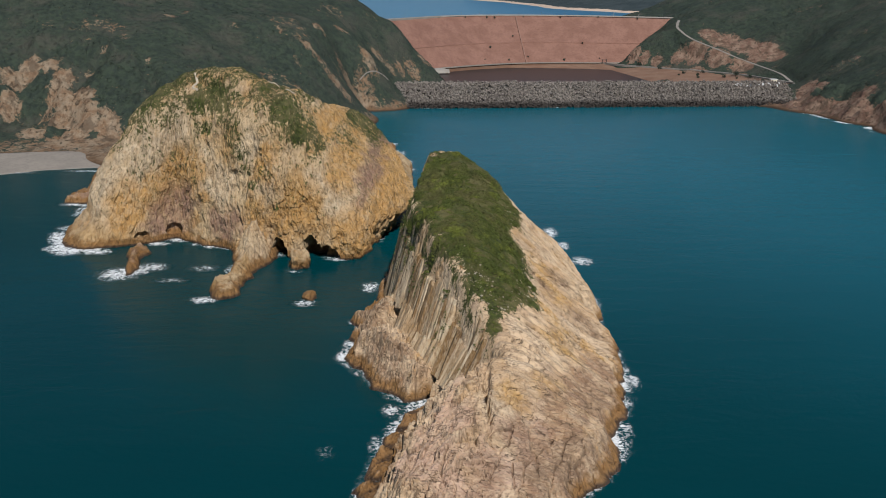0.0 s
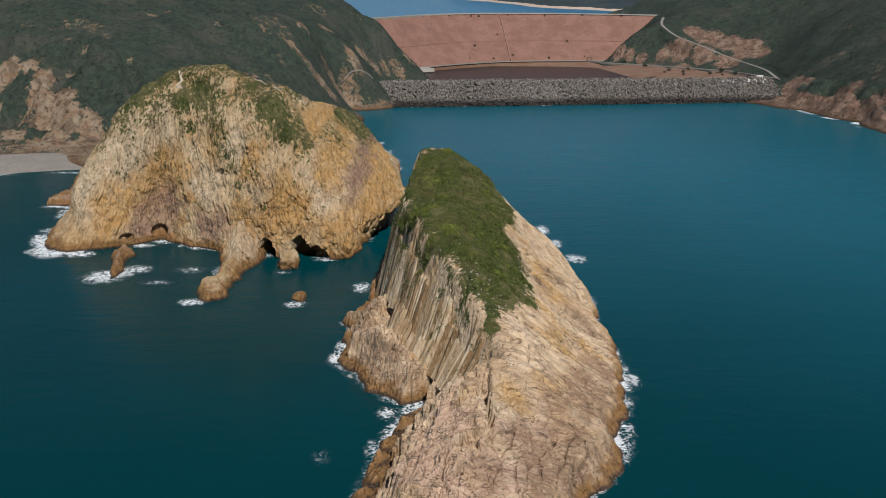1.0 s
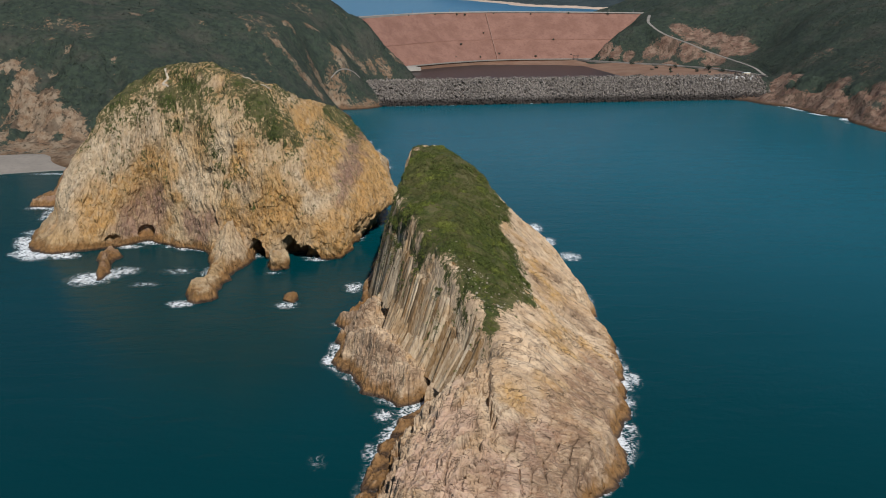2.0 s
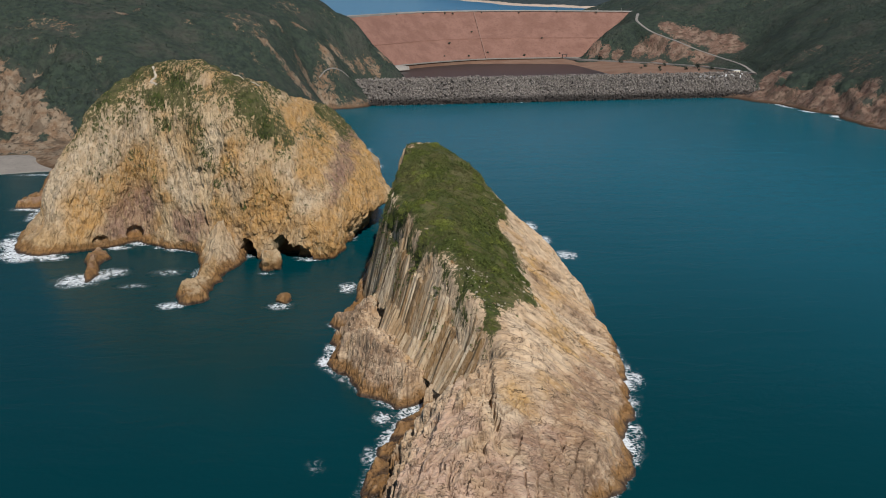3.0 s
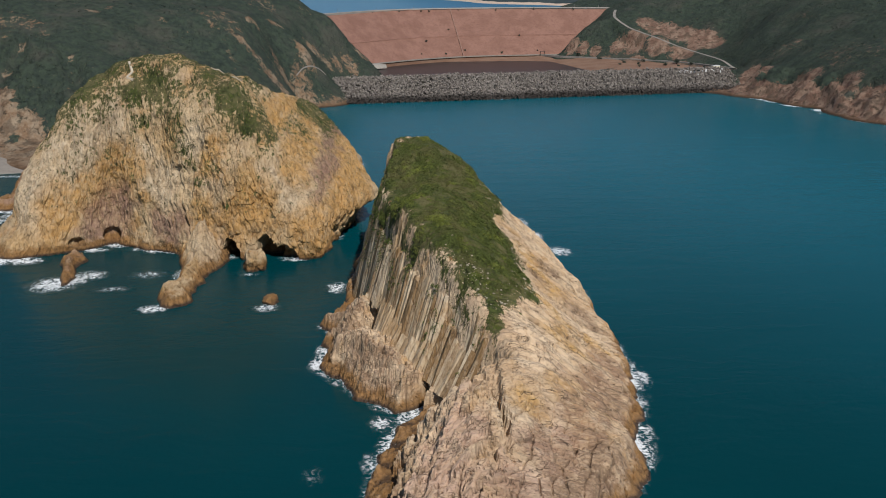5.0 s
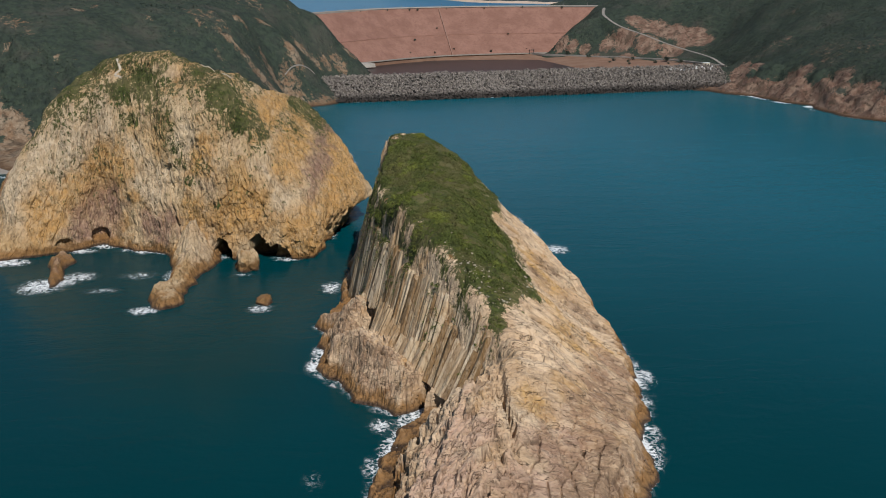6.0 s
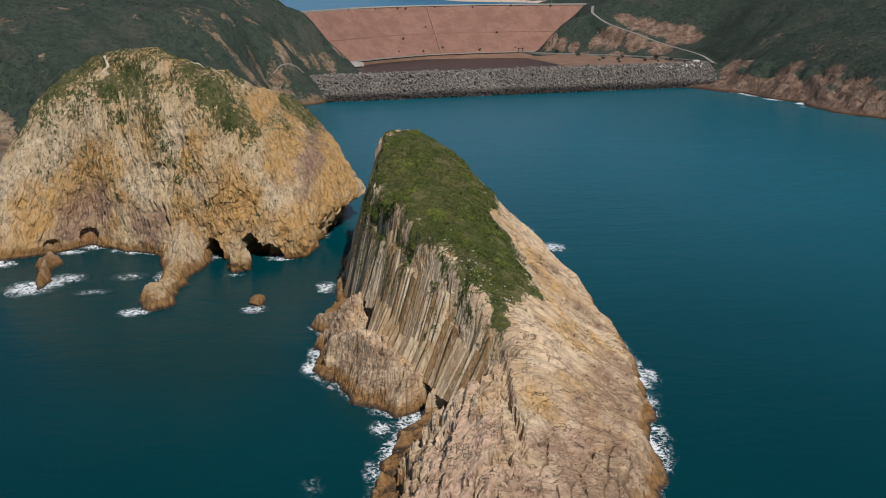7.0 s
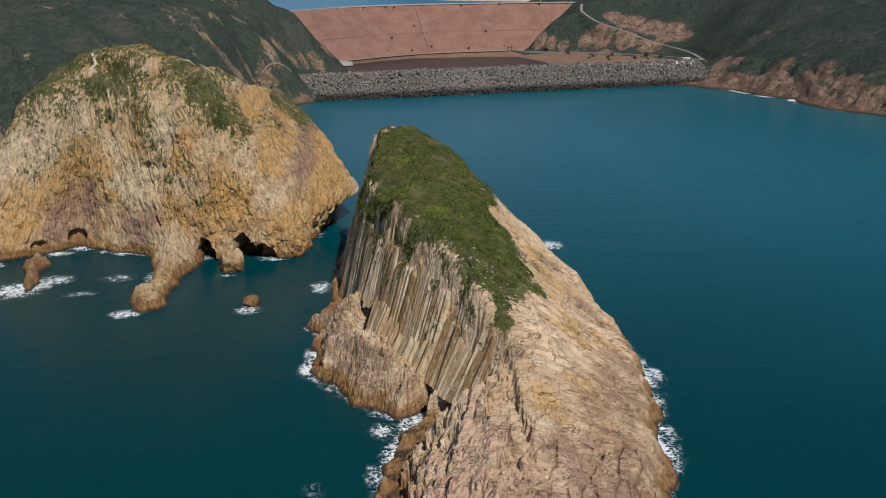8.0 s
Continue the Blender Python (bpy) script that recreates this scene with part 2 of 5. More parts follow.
    leaf = s.mix(s.math("MULTIPLY", s.ramp(s.noise(6.0, 5, 0.6), 0.38, 0.62), 0.8), leaf, LEAF_DRY)
    base = s.mix(veg, base, leaf)
    # the wet, stained band above the water
    z = s.math("ADD", s.height(), s.math("MULTIPLY", s.math("SUBTRACT", s.noise(5.5, 6, 0.7), 0.5), 9.0))
    stain = s.mix(s.ramp(s.noise(1.4, 5), 0.35, 0.65), TIDE, tuple(1.5 * c for c in TIDE))
    base = s.mix(s.math("MULTIPLY", s.ramp(z, tide, tide * 0.4), 0.92), base, stain)
    base = s.mix(s.ramp(s.math("ADD", s.height(), s.math("MULTIPLY", s.noise(2.0, 4), 1.2)), 1.9, 0.9), base, TIDE_DARK)
    h = s.math("ADD", s.math("MULTIPLY", s.noise(1.9 * size, 9, 0.70, stretch=grain), 1.2), s.math("MULTIPLY", s.noise(0.3, 4, 0.6), 0.16))
    h = s.math("SUBTRACT", h, s.math("MULTIPLY", b1, 0.6))
    h = s.math("SUBTRACT", h, s.math("MULTIPLY", b2, 0.4))
    h = s.math("ADD", h, s.math("MULTIPLY", tone, 0.7))
    h = s.math("SUBTRACT", h, s.math("MULTIPLY", seam, 0.5))
    rough = s.mix(s.ramp(s.height(), 2.0, 0.4), (0.92, 0.92, 0.92), (0.45, 0.45, 0.45))
    return s.done(base, rough, s.bump(h, relief), spec=0.25)


def ground_material(name, bare=(0.26, 0.20, 0.138), rust=(0.19, 0.118, 0.07), tide=4.0):
    """Scrub-covered hillside with bare rock where the attribute "bare" is high."""
    s = Shade(name)
    leaf = s.mix(s.ramp(s.noise(4.5, 8, 0.68), 0.36, 0.62), SCRUB_DARK, SCRUB)
    leaf = s.mix(s.math("MULTIPLY", s.ramp(s.noise(34, 7, 0.66), 0.48, 0.70), 0.6), leaf, SCRUB_DRY)
    rock = s.mix(s.ramp(s.noise(8, 7, 0.65), 0.36, 0.64), bare, rust)
    seam = s.ramp(s.noise(2.6, 5, 0.62, stretch=(1, 1, 2.0), co=s.warped(7, 3)), 0.54, 0.66)
    rock = s.mix(s.math("MULTIPLY", seam, 0.9), rock, (0.06, 0.045, 0.03))
    rock = s.mix(s.math("MULTIPLY", s.ramp(s.noise(13, 8, 0.72), 0.52, 0.62), 0.7), rock, tuple(0.55 * c for c in rust))
    rock = s.mix(s.math("MULTIPLY", s.ramp(s.noise(1.8, 6, 0.7), 0.5, 0.72), 0.6), rock, tuple(1.3 * c for c in bare))
    rock = s.mix(s.math("MULTIPLY", s.ramp(s.noise(9, 6, 0.66, stretch=(1, 1, 2.4), co=s.warped(12, 6)), 0.51, 0.60), 0.65), rock, (0.085, 0.062, 0.043))
    b = s.math("ADD", s.attribute("bare"), s.math("MULTIPLY", s.math("SUBTRACT", s.noise(4, 9, 0.82), 0.5), 3.6))
    base = s.mix(s.ramp(b, 0.44, 0.56), leaf, rock)
    z = s.math("ADD", s.height(), s.math("MULTIPLY", s.math("SUBTRACT", s.noise(5, 4), 0.5), 4.0))
    base = s.mix(s.math("MULTIPLY", s.ramp(z, tide, tide * 0.3), 0.75), base, (0.13, 0.075, 0.04))
    base = s.mix(s.ramp(s.height(), 1.4, 0.3), base, TIDE_DARK)
    h = s.math("ADD", s.noise(3.0, 8, 0.7), s.math("MULTIPLY", seam, -0.3))
    return s.done(base, 0.95, s.bump(h, 1.8), spec=0.15)


def plain_material(name, a, b, size=3.0, bump=0.1, rough=0.9, bump_size=None):
    s = Shade(name)
    c = s.mix(s.ramp(s.noise(size * 6, 4), 0.35, 0.65), a, b)
    c = s.mix(s.math("MULTIPLY", s.ramp(s.noise(size, 7, 0.7), 0.45, 0.7), 0.5), c, tuple(0.65 * k for k in a))
    return s.done(c, rough, s.bump(s.noise(bump_size or size, 7, 0.65), bump), spec=0.2)


def water_material(name, deep, shallow, wave=1.0, rough=0.12, spec=0.5, bay=None):
    s = Shade(name)
    c = s.mix(s.ramp(s.noise(130, 4, 0.5, stretch=(1.6, 1, 1)), 0.35, 0.7), deep, shallow)
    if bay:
        # lighter towards the head of the bay: the sky's reflection put into the colour
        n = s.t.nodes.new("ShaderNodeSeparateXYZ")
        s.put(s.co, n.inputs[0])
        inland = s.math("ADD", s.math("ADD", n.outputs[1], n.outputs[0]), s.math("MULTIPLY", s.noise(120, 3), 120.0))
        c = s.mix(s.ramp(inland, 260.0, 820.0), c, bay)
    w1 = s.noise(9.0, 6, 0.6, stretch=(1.9, 1, 1), distort=0.6)
    w2 = s.noise(2.2, 5, 0.65, stretch=(1.4, 1, 1))
    h = s.math("ADD", w1, s.math("MULTIPLY", w2, 0.28))
    gust = s.ramp(s.noise(90, 4, 0.6, stretch=(2.2, 1, 1)), 0.35, 0.65)
    h = s.math("MULTIPLY", h, s.math("ADD", s.math("MULTIPLY", gust, 0.6), 0.4))
    s.put(1.333, s.out.inputs["IOR"])
    s.put((0.25, 0.85, 1.0), s.out.inputs["Specular Tint"])
    return s.done(c, rough, s.bump(h, wave), spec=spec)


STACK_ROCK = rock_material("pale_tuff", (0.57, 0.425, 0.28), (0.47, 0.32, 0.19), (0.41, 0.24, 0.09), grain=(2.6, 0.65, 1.0, -4), tide=4.8, dark=0.9, relief=0.6, runny=0.12, grey=0.25, blush=(0.23, 0.145, 0.09), ochre=(0.46, 0.275, 0.10), chalk=(0.62, 0.47, 0.32), pink=(0.49, 0.33, 0.24))
COLUMN_ROCK = rock_material("column_tuff", (0.56, 0.445, 0.305), (0.42, 0.295, 0.17), (0.32, 0.18, 0.07), grain=(0.8, 0.8, 3.5), size=0.8, streak=(0.9, 0.9, 30), dark=0.7, relief=0.3, random=0.95, grey=0.6)
HEAD_ROCK = rock_material("ochre_tuff", (0.49, 0.36, 0.215), (0.42, 0.27, 0.125), (0.37, 0.19, 0.058), grain=(0.7, 0.7, 2.0), grey=0.35, size=1.1, streak=(1.2, 1.2, 24), tide=4.6, dark=0.55, relief=0.9, runny=0.40, blush=(0.23, 0.135, 0.10), ochre=(0.45, 0.25, 0.08), chalk=(0.52, 0.41, 0.28))
HILL = ground_material("scrub_hillside")
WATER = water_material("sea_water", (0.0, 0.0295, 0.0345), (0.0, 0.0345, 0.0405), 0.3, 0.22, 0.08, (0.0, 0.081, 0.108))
LAKE = water_material("lake_water", (0.02, 0.11, 0.20), (0.024, 0.12, 0.21), 0.15, 0.3, 0.12)
POOL = water_material("pool_water", (0.028, 0.022, 0.022), (0.034, 0.026, 0.025), 0.05, 0.3, 0.14)
DAM_STONE = plain_material("red_rockfill", (0.19, 0.098, 0.071), (0.235, 0.125, 0.092), 2.6, 0.7)
CONCRETE = plain_material("pale_concrete", (0.30, 0.27, 0.235), (0.35, 0.32, 0.28), 1.5, 0.03)
ROAD = plain_material("pale_road", (0.21, 0.19, 0.165), (0.25, 0.225, 0.195), 2.0, 0.02)
SAND = plain_material("beach_sand", (0.22, 0.195, 0.165), (0.25, 0.22, 0.185), 2.5, 0.05)
RED_EARTH = plain_material("red_earth", (0.22, 0.135, 0.09), (0.18, 0.10, 0.065), 3.0, 0.3)


def leaf_material(name, dark, mid, dry):
    s = Shade(name)
    c = s.mix(s.ramp(s.island(), -0.35, 1.1), dark, mid)
    c = s.mix(s.math("MULTIPLY", s.ramp(s.noise(9, 5, 0.6), 0.45, 0.68), 0.7), c, dry)
    c = s.mix(s.math("MULTIPLY", s.ramp(s.noise(5, 6, 0.7), 0.50, 0.66), 0.8), c, (1.65 * mid[0], 1.5 * mid[1], 1.2 * mid[2]))
    c = s.mix(s.math("MULTIPLY", s.ramp(s.noise(3.4, 5, 0.7, stretch=(1, 1.6, 1)), 0.54, 0.66), 0.7), c, dark)
    return s.done(c, 0.8, spec=0.2)


HEAD_LEAF = leaf_material("headland_scrub_leaf", (0.030, 0.034, 0.014), (0.060, 0.066, 0.024), (0.105, 0.088, 0.050))
CAP_LEAF = leaf_material("cap_scrub_leaf", LEAF_DARK, LEAF, LEAF_DRY)
HILL_LEAF = leaf_material("hill_scrub_leaf", SCRUB_DARK, SCRUB, SCRUB_DRY)


def foam_material():
    s = Shade("sea_foam")
    w = s.warped(3.0, 2.4)
    n = s.noise(2.4, 8, 0.66, stretch=(0.8, 1.3, 1), co=w)
    lace = s.fissures(1.5, 0.10, 4, None, w)
    f = s.attribute("foam")
    a = s.math("ADD", f, s.math("MULTIPLY", s.math("SUBTRACT", n, 0.5), 1.9))
    a = s.math("ADD", a, s.math("MULTIPLY", s.math("SUBTRACT", lace, 0.5), 0.5))
    a = s.math("MULTIPLY", s.ramp(a, 0.22, 1.05), s.math("MULTIPLY", s.ramp(f, 0.03, 0.30), 0.92))
    s.put(a, s.out.inputs["Alpha"])
    return s.done((0.82, 0.84, 0.84), 0.7, s.bump(n, 0.4))


FOAM = foam_material()
WHITE_PAINT = plain_material("white_paint", (0.60, 0.60, 0.58), (0.54, 0.54, 0.52), 0.8, 0.01, 0.6)


# ---- sea ----
def sheet(name, x0, x1, y0, y1, z, material, cut=1):
    x, y = np.meshgrid(np.linspace(x0, x1, cut + 1), np.linspace(y0, y1, cut + 1))
    v = np.stack([x.ravel(), y.ravel(), np.full(x.size, z)], 1)
    return new(name, mesh_of(name, v, quads(cut + 1, cut + 1), material))


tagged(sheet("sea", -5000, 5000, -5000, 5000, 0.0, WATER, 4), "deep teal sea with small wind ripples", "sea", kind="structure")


def terrain(name, box, step, height, material, attributes, floor=-2.5, wobble=0.0):
    """A sheet of land over the plan, without what lies deep under water."""
    x, y = field(*box, step)
    rows, cols = x.shape
    x, y = x.ravel(), y.ravel()
    z = height(x, y)
    v = np.stack([x, y, z], 1)
    if wobble:
        for k in (0, 1):
            v[:, k] += wobble * fbm(np.stack([x, y, z], 1), 5.0, 3, 40 + k)
    v, f, used = trimmed(v, quads(rows, cols), z > floor)
    extra = attributes(v[:, 0], v[:, 1], v[:, 2])
    return new(name, mesh_of(name, v, f, material, True, extra))


def spots_near(x, y, spots):
    """How much a place lies in one of the patches (x, y, radius): 1 in the middle, 0 outside."""
    out = np.zeros(len(x))
    for a, b, r in spots:
        out = np.maximum(out, 1 - smooth(0.5 * r, 1.3 * r, np.hypot(x - a, y - b)))
    return out


# ---- hills to the west, with the beach ----
WEST_COAST = [(-420, 520, -6), (-260, 530, -6), (-192, 553, -5), (-240, 548, 0), (-192, 564, 0.5), (-240, 600, 4), (-200, 626, 6),
              (-60, 700, -2), (-40, 650, -3), (-30, 610, -6), (-40, 770, -6), (-66, 814, 0), (-75, 800, 16), (-46, 866, 20), (-30, 890, 14), (-5, 905, 9)]
WEST_HILL = [(-265, 640, 10), (-221, 642, 24), (-273, 690, 54), (-211, 685, 59), (-172, 640, 34), (-150, 585, 20), (-120, 640, 36), (-202, 738, 76),
             (-164, 797, 77), (-99, 804, 66), (-107, 776, 57), (-64, 840, 46), (-85, 740, 22), (-68, 918, 79), (-48, 926, 65), (-33.5, 930, 48), (-22, 932, 33),
             (-20, 960, 26), (-16, 1040, 13), (-30, 975, 22), (0, 1000, 6), (5, 940, 5), (-60, 985, 62), (-200, 900, 115), (-350, 800, 122), (-450, 650, 92), (-400, 560, 30), (-150, 1000, 110), (-72, 1050, 44), (-70, 1150, 36), (-200, 1300, 40)]
west_base = surface(WEST_COAST + WEST_HILL)
WEST_BARE = [(-200, 745, 6), (-192, 760, 4), (-218, 695, 3.5), (-221, 702, 3), (-228, 682, 3), (-197, 675, 3.5), (-235, 670, 3.5), (-155, 755, 3),
             (-103, 767, 4), (-98, 766, 4), (-93, 764, 5), (-88, 762, 5), (-84, 760, 6), (-79, 758, 7), (-75, 757, 8), (-68, 790, 8), (-62, 877, 5), (-55, 880, 5), (-48, 882, 6), (-40, 892, 6), (-29, 903, 9), (-20, 930, 8), (-18, 950, 10),
             (-101, 801, 4), (-96, 803, 3), (-89, 851, 4), (-83, 852, 3), (-78, 806, 10), (-66, 822, 10), (-62, 838, 8)]
WEST_CLIFF = [(-275, 670, 9), (-262, 675, 7), (-251, 651, 10), (-225, 627, 12), (-257, 625, 9), (-278, 643, 9), (-212, 615, 9), (-232, 613, 12), (-283, 661, 9), (-234, 644, 10), (-212, 629, 8), (-244, 636, 9), (-300, 650, 12), (-250, 664, 8)]
WEST_RAVINE = [(-269, 644, 5), (-260, 650, 4), (-266, 656, 4), (-219, 620, 3.5), (-240, 628, 3)]


def west_height(x, y):
    p = np.stack([x, y, 0 * x], 1)
    z = west_base(x, y)
    land = smooth(2, 25, z)
    z = z + land * (5.0 * fbm(p, 70, 4, 3) - 4.0 * (0.6 - ridged(p, 45, 3, 5)) * smooth(8, 40, z))
    cliff = spots_near(x, y, [(-240, 655, 40), (-275, 660, 40), (-205, 645, 30)])
    level, edge = chunks(x / 7 + 0.5 * fbm(p, 15, 3, 7), y / 11, 6)
    return z + cliff * smooth(3, 10, z) * (4.0 * fbm(p, 14, 4, 8) + 8.0 * (ridged(p, 13, 3, 9) - 0.5) + 5.0 * level)


def west_extra(x, y, z):
    p = np.stack([x, y, z], 1)
    b = 0.62 * spots_near(x, y, WEST_BARE) + 0.95 * spots_near(x, y, WEST_CLIFF) - 1.3 * spots_near(x, y, WEST_RAVINE) + (1 - smooth(3, 12, z)) * 0.6 + 0.35 * smooth(0.3, 0.8, fbm(p, 34, 3, 12))
    return {"bare": np.clip(b, 0, 1)}


hill_west = terrain("hillside", (-560, 30, 520, 1340), 2.6, west_height, HILL, west_extra)
tagged(hill_west, "steep scrub-covered green hillside with bare rock scars", "hillside", kind="structure")

# ---- hills to the east ----
EAST_COAST = [(313, 885, 0), (306, 830, 0), (311, 803, 0), (327, 765, 0), (322, 723, 0), (335, 680, 0), (380, 620, 0), (290, 780, -6), (300, 700, -6), (340, 600, -6),
              (319, 866, 21), (330, 800, 14), (340, 760, 14), (335, 725, 10), (350, 690, 12)]
EAST_HILL = [(345, 1040, 34), (292, 1092, 44), (375, 988, 60), (345, 905, 36), (360, 840, 34), (370, 770, 34), (390, 700, 34), (430, 640, 30), (262, 1078, 24), (300, 1040, 18),
             (415, 950, 72), (500, 900, 95), (480, 760, 70), (600, 700, 80), (600, 1000, 120), (450, 1100, 100), (330, 1140, 70), (300, 1220, 80), (500, 1300, 120)]
ROAD_UP = [(322, 935, 14), (324, 960, 16), (323, 985, 19.3), (312, 1038, 24), (296, 1052, 30), (282, 1065, 36), (261, 1090, 44.6), (252, 1115, 53.3), (255, 1135, 57), (262, 1160, 60.5)]
SAND_FLAT = [(215, 935, 12), (205, 985, 11), (250, 1000, 13), (285, 965, 14), (300, 920, 15), (225, 1040, 13), (197, 1103, 13.5), (220, 1087, 13.5), (243, 1069, 13.8), (267, 1045, 14), (290, 1018, 14.3), (308, 985, 14.5)]
KNOLL = [(234, 1116, 50), (218, 1120, 45), (205, 1114, 35), (203, 1106, 20), (228, 1095, 22), (248, 1092, 30), (200, 1140, 14)]
east_base = surface(EAST_COAST + EAST_HILL + ROAD_UP + SAND_FLAT + KNOLL)
EAST_BARE = [(325, 1052, 17), (310, 1072, 18), (297, 1090, 18), (283, 1103, 14), (335, 1040, 12), (302, 1036, 15), (283, 1056, 14), (264, 1076, 14), (248, 1083, 10), (318, 870, 12), (330, 810, 16), (340, 765, 16), (345, 725, 14),
             (214, 1100, 7), (205, 1110, 8), (226, 1092, 7), (250, 1000, 26), (285, 975, 26), (225, 1035, 24), (306, 940, 14), (205, 1000, 20), (285, 1010, 16), (225, 1070, 14), (255, 1045, 16), (322, 900, 10)]


ROAD_BENCH = spline(ROAD_UP, 28)


def east_height(x, y):
    p = np.stack([x, y, 0 * x], 1)
    z = east_base(x, y)
    far = 1 - spots_near(x, y, [(a, b, 14) for a, b, c in ROAD_UP])
    far = far * smooth(12, 22, z)
    z = z + far * (4.0 * fbm(p, 60, 4, 23) - 5.0 * (0.6 - ridged(p, 48, 3, 25)) * smooth(25, 60, z))
    # the bench cut for the climbing road
    d, share, _ = along(x, y, ROAD_BENCH)
    z = z + (np.interp(share, np.linspace(0, 1, 60), curve_at(ROAD_BENCH, np.linspace(0, 1, 60))[:, 2]) - 0.2 - z) * (1 - smooth(2.5, 9.0, d))
    shore = smooth(1, 6, z) * (1 - smooth(18, 26, z)) * smooth(900, 870, y)
    level, edge = chunks(x / 5 + 0.5 * fbm(p, 15, 3, 33), y / 9, 34)
    return z + shore * (3.5 * fbm(p, 13, 4, 28) + 6.5 * (ridged(p, 14, 3, 30) - 0.5) + 4.0 * level + 1.6 * fbm(p, 5, 3, 29))


def east_extra(x, y, z):
    p = np.stack([x, y, z], 1)
    sea_cliff = (1 - smooth(10, 20, z + 5 * fbm(p, 14, 3, 31))) * smooth(905, 885, y)
    return {"bare": np.clip(0.9 * spots_near(x, y, EAST_BARE) + 1.0 * sea_cliff + 0.3 * smooth(0.4, 0.9, fbm(p, 30, 3, 32)), 0, 1)}


HILL_EAST = ground_material("scrub_hillside_red", bare=(0.25, 0.17, 0.122), rust=(0.15, 0.086, 0.06), tide=2.5)
hill_east = terrain("hillside", (180, 720, 590, 1340), 2.4, east_height, HILL_EAST, east_extra)
tagged(hill_east, "dark scrub-covered hillside with red rock cuttings", "hillside", kind="structure")

# ---- far shore of the reservoir ----
far_base = surface([(150, 1700, 57), (182, 1560, 57), (232, 1497, 57), (262, 1445, 57), (320, 1400, 57), (130, 1770, 55), (100, 1900, 54), (225, 1710, 80), (310, 1560, 85), (450, 1450, 110), (700, 1500, 140), (300, 1900, 150), (150, 2300, 120), (40, 2400, 50), (800, 2300, 220), (115, 1600, 48), (150, 1530, 48), (205, 1440, 48), (250, 1390, 48), (300, 1350, 48)])


def far_height(x, y):
    p = np.stack([x, y, 0 * x], 1)
    z = far_base(x, y)
    return z + smooth(60, 80, z) * 12 * fbm(p, 120, 4, 51)


FAR_HILL = Shade("far_scrub")
# the blue of distance haze is put into these scrub colours
_c = FAR_HILL.mix(FAR_HILL.ramp(FAR_HILL.noise(40, 6, 0.65), 0.35, 0.65), (0.030, 0.042, 0.044), (0.045, 0.058, 0.060))
_z = FAR_HILL.math("ADD", FAR_HILL.height(), FAR_HILL.math("MULTIPLY", FAR_HILL.noise(30, 4), 3.0))
_c = FAR_HILL.mix(FAR_HILL.ramp(_z, 61.6, 60.8), _c, (0.50, 0.38, 0.29))
FAR_HILL = FAR_HILL.done(_c, 0.95, FAR_HILL.bump(FAR_HILL.noise(20, 6), 4.0), spec=0.1)
hill_far = terrain("hillside", (40, 900, 1330, 2400), 10.0, far_height, FAR_HILL, lambda x, y, z: {}, floor=54)
tagged(hill_far, "distant hillside over a pale sandy drawdown shore", "hillside", kind="structure")

# ---- dam ----
CREST = spline([(-120, 990, 61), (-60, 1056, 61.5), (6, 1150, 62), (79, 1194, 62), (170, 1200, 62), (262, 1190, 61.5), (330, 1180, 61.5)], 240)
TOE = spline([(-70, 985, 14), (-10, 1040, 14), (37, 1086, 14), (94, 1122, 14), (177, 1135, 14), (235, 1140, 14), (300, 1135, 14)], 240)
dam = new("rockfill_dam")
tagged(dam, "red rockfill dam face with a pale road along its crest", "dam", kind="structure")
share = np.linspace(0, 1, 71)[:, None, None]
face = TOE[None] + (CREST[None] - TOE[None]) * share
p = face.reshape(-1, 3)
bench = 0.8 * np.sin(share.ravel() * math.pi * 2 * 3).repeat(240)
face = p + np.stack([0 * p[:, 0], -0.5 * fbm(p, 8, 4, 61) - 0.25 * bench, 0.35 * fbm(p, 4, 3, 63)], 1)
part("face", mesh_of("face", face, quads(71, 240), DAM_STONE), dam)


def ribbon(name, line, width, lift, thick, material, parent=None, label="", kind=""):
    """A flat band with thickness along a line."""
    o = np.array(line, float)
    way = np.gradient(o[:, :2], axis=0)
    way /= np.linalg.norm(way, axis=1, keepdims=True)
    side = np.stack([way[:, 1], -way[:, 0], 0 * way[:, 0]], 1) * width / 2
    up = np.array([0, 0, 1.0])
    ring = [o - side + up * (lift - thick), o - side + up * lift, o + side + up * lift, o + side + up * (lift - thick)]
    v = np.stack(ring, 1).reshape(-1, 3)
    f = []
    for i in range(len(o) - 1):
        for k in range(3):
            a = i * 4 + k
            f.append((a, a + 1, a + 5, a + 4))
    return part(name, mesh_of(name, v, f, material, False), parent, label, kind)


ribbon("crest_road", CREST + [0, 2.2, 0], 5, 0.5, 1.6, ROAD, dam, "pale crest road")
ribbon("parapet", CREST + [0, -1.5, 0], 0.5, 1.2, 1.3, CONCRETE, dam, "low concrete parapet")
ribbon("toe_road", TOE + [0, -1.0, 0], 3.2, 0.8, 0.9, SAND, dam, "pale road along the toe")
ribbon("toe_bank", TOE + [0, -0.6, 0], 1.8, 0.1, 7.0, RED_EARTH, dam, "red earth bank below the toe road")

lake_near = CREST + [0, 5, 0]
lake = np.concatenate([lake_near * [1, 1, 0] + [0, 0, 57], lake_near * [1, 0, 0] * 12 + [0, 2400, 57], lake_near * [1, 0, 0] * 25 + [0, 4900, 57]])
tagged(new("reservoir_water", mesh_of("reservoir_water", lake, quads(3, 240), LAKE)), "calm blue reservoir water behind the dam", "reservoir", kind="structure")

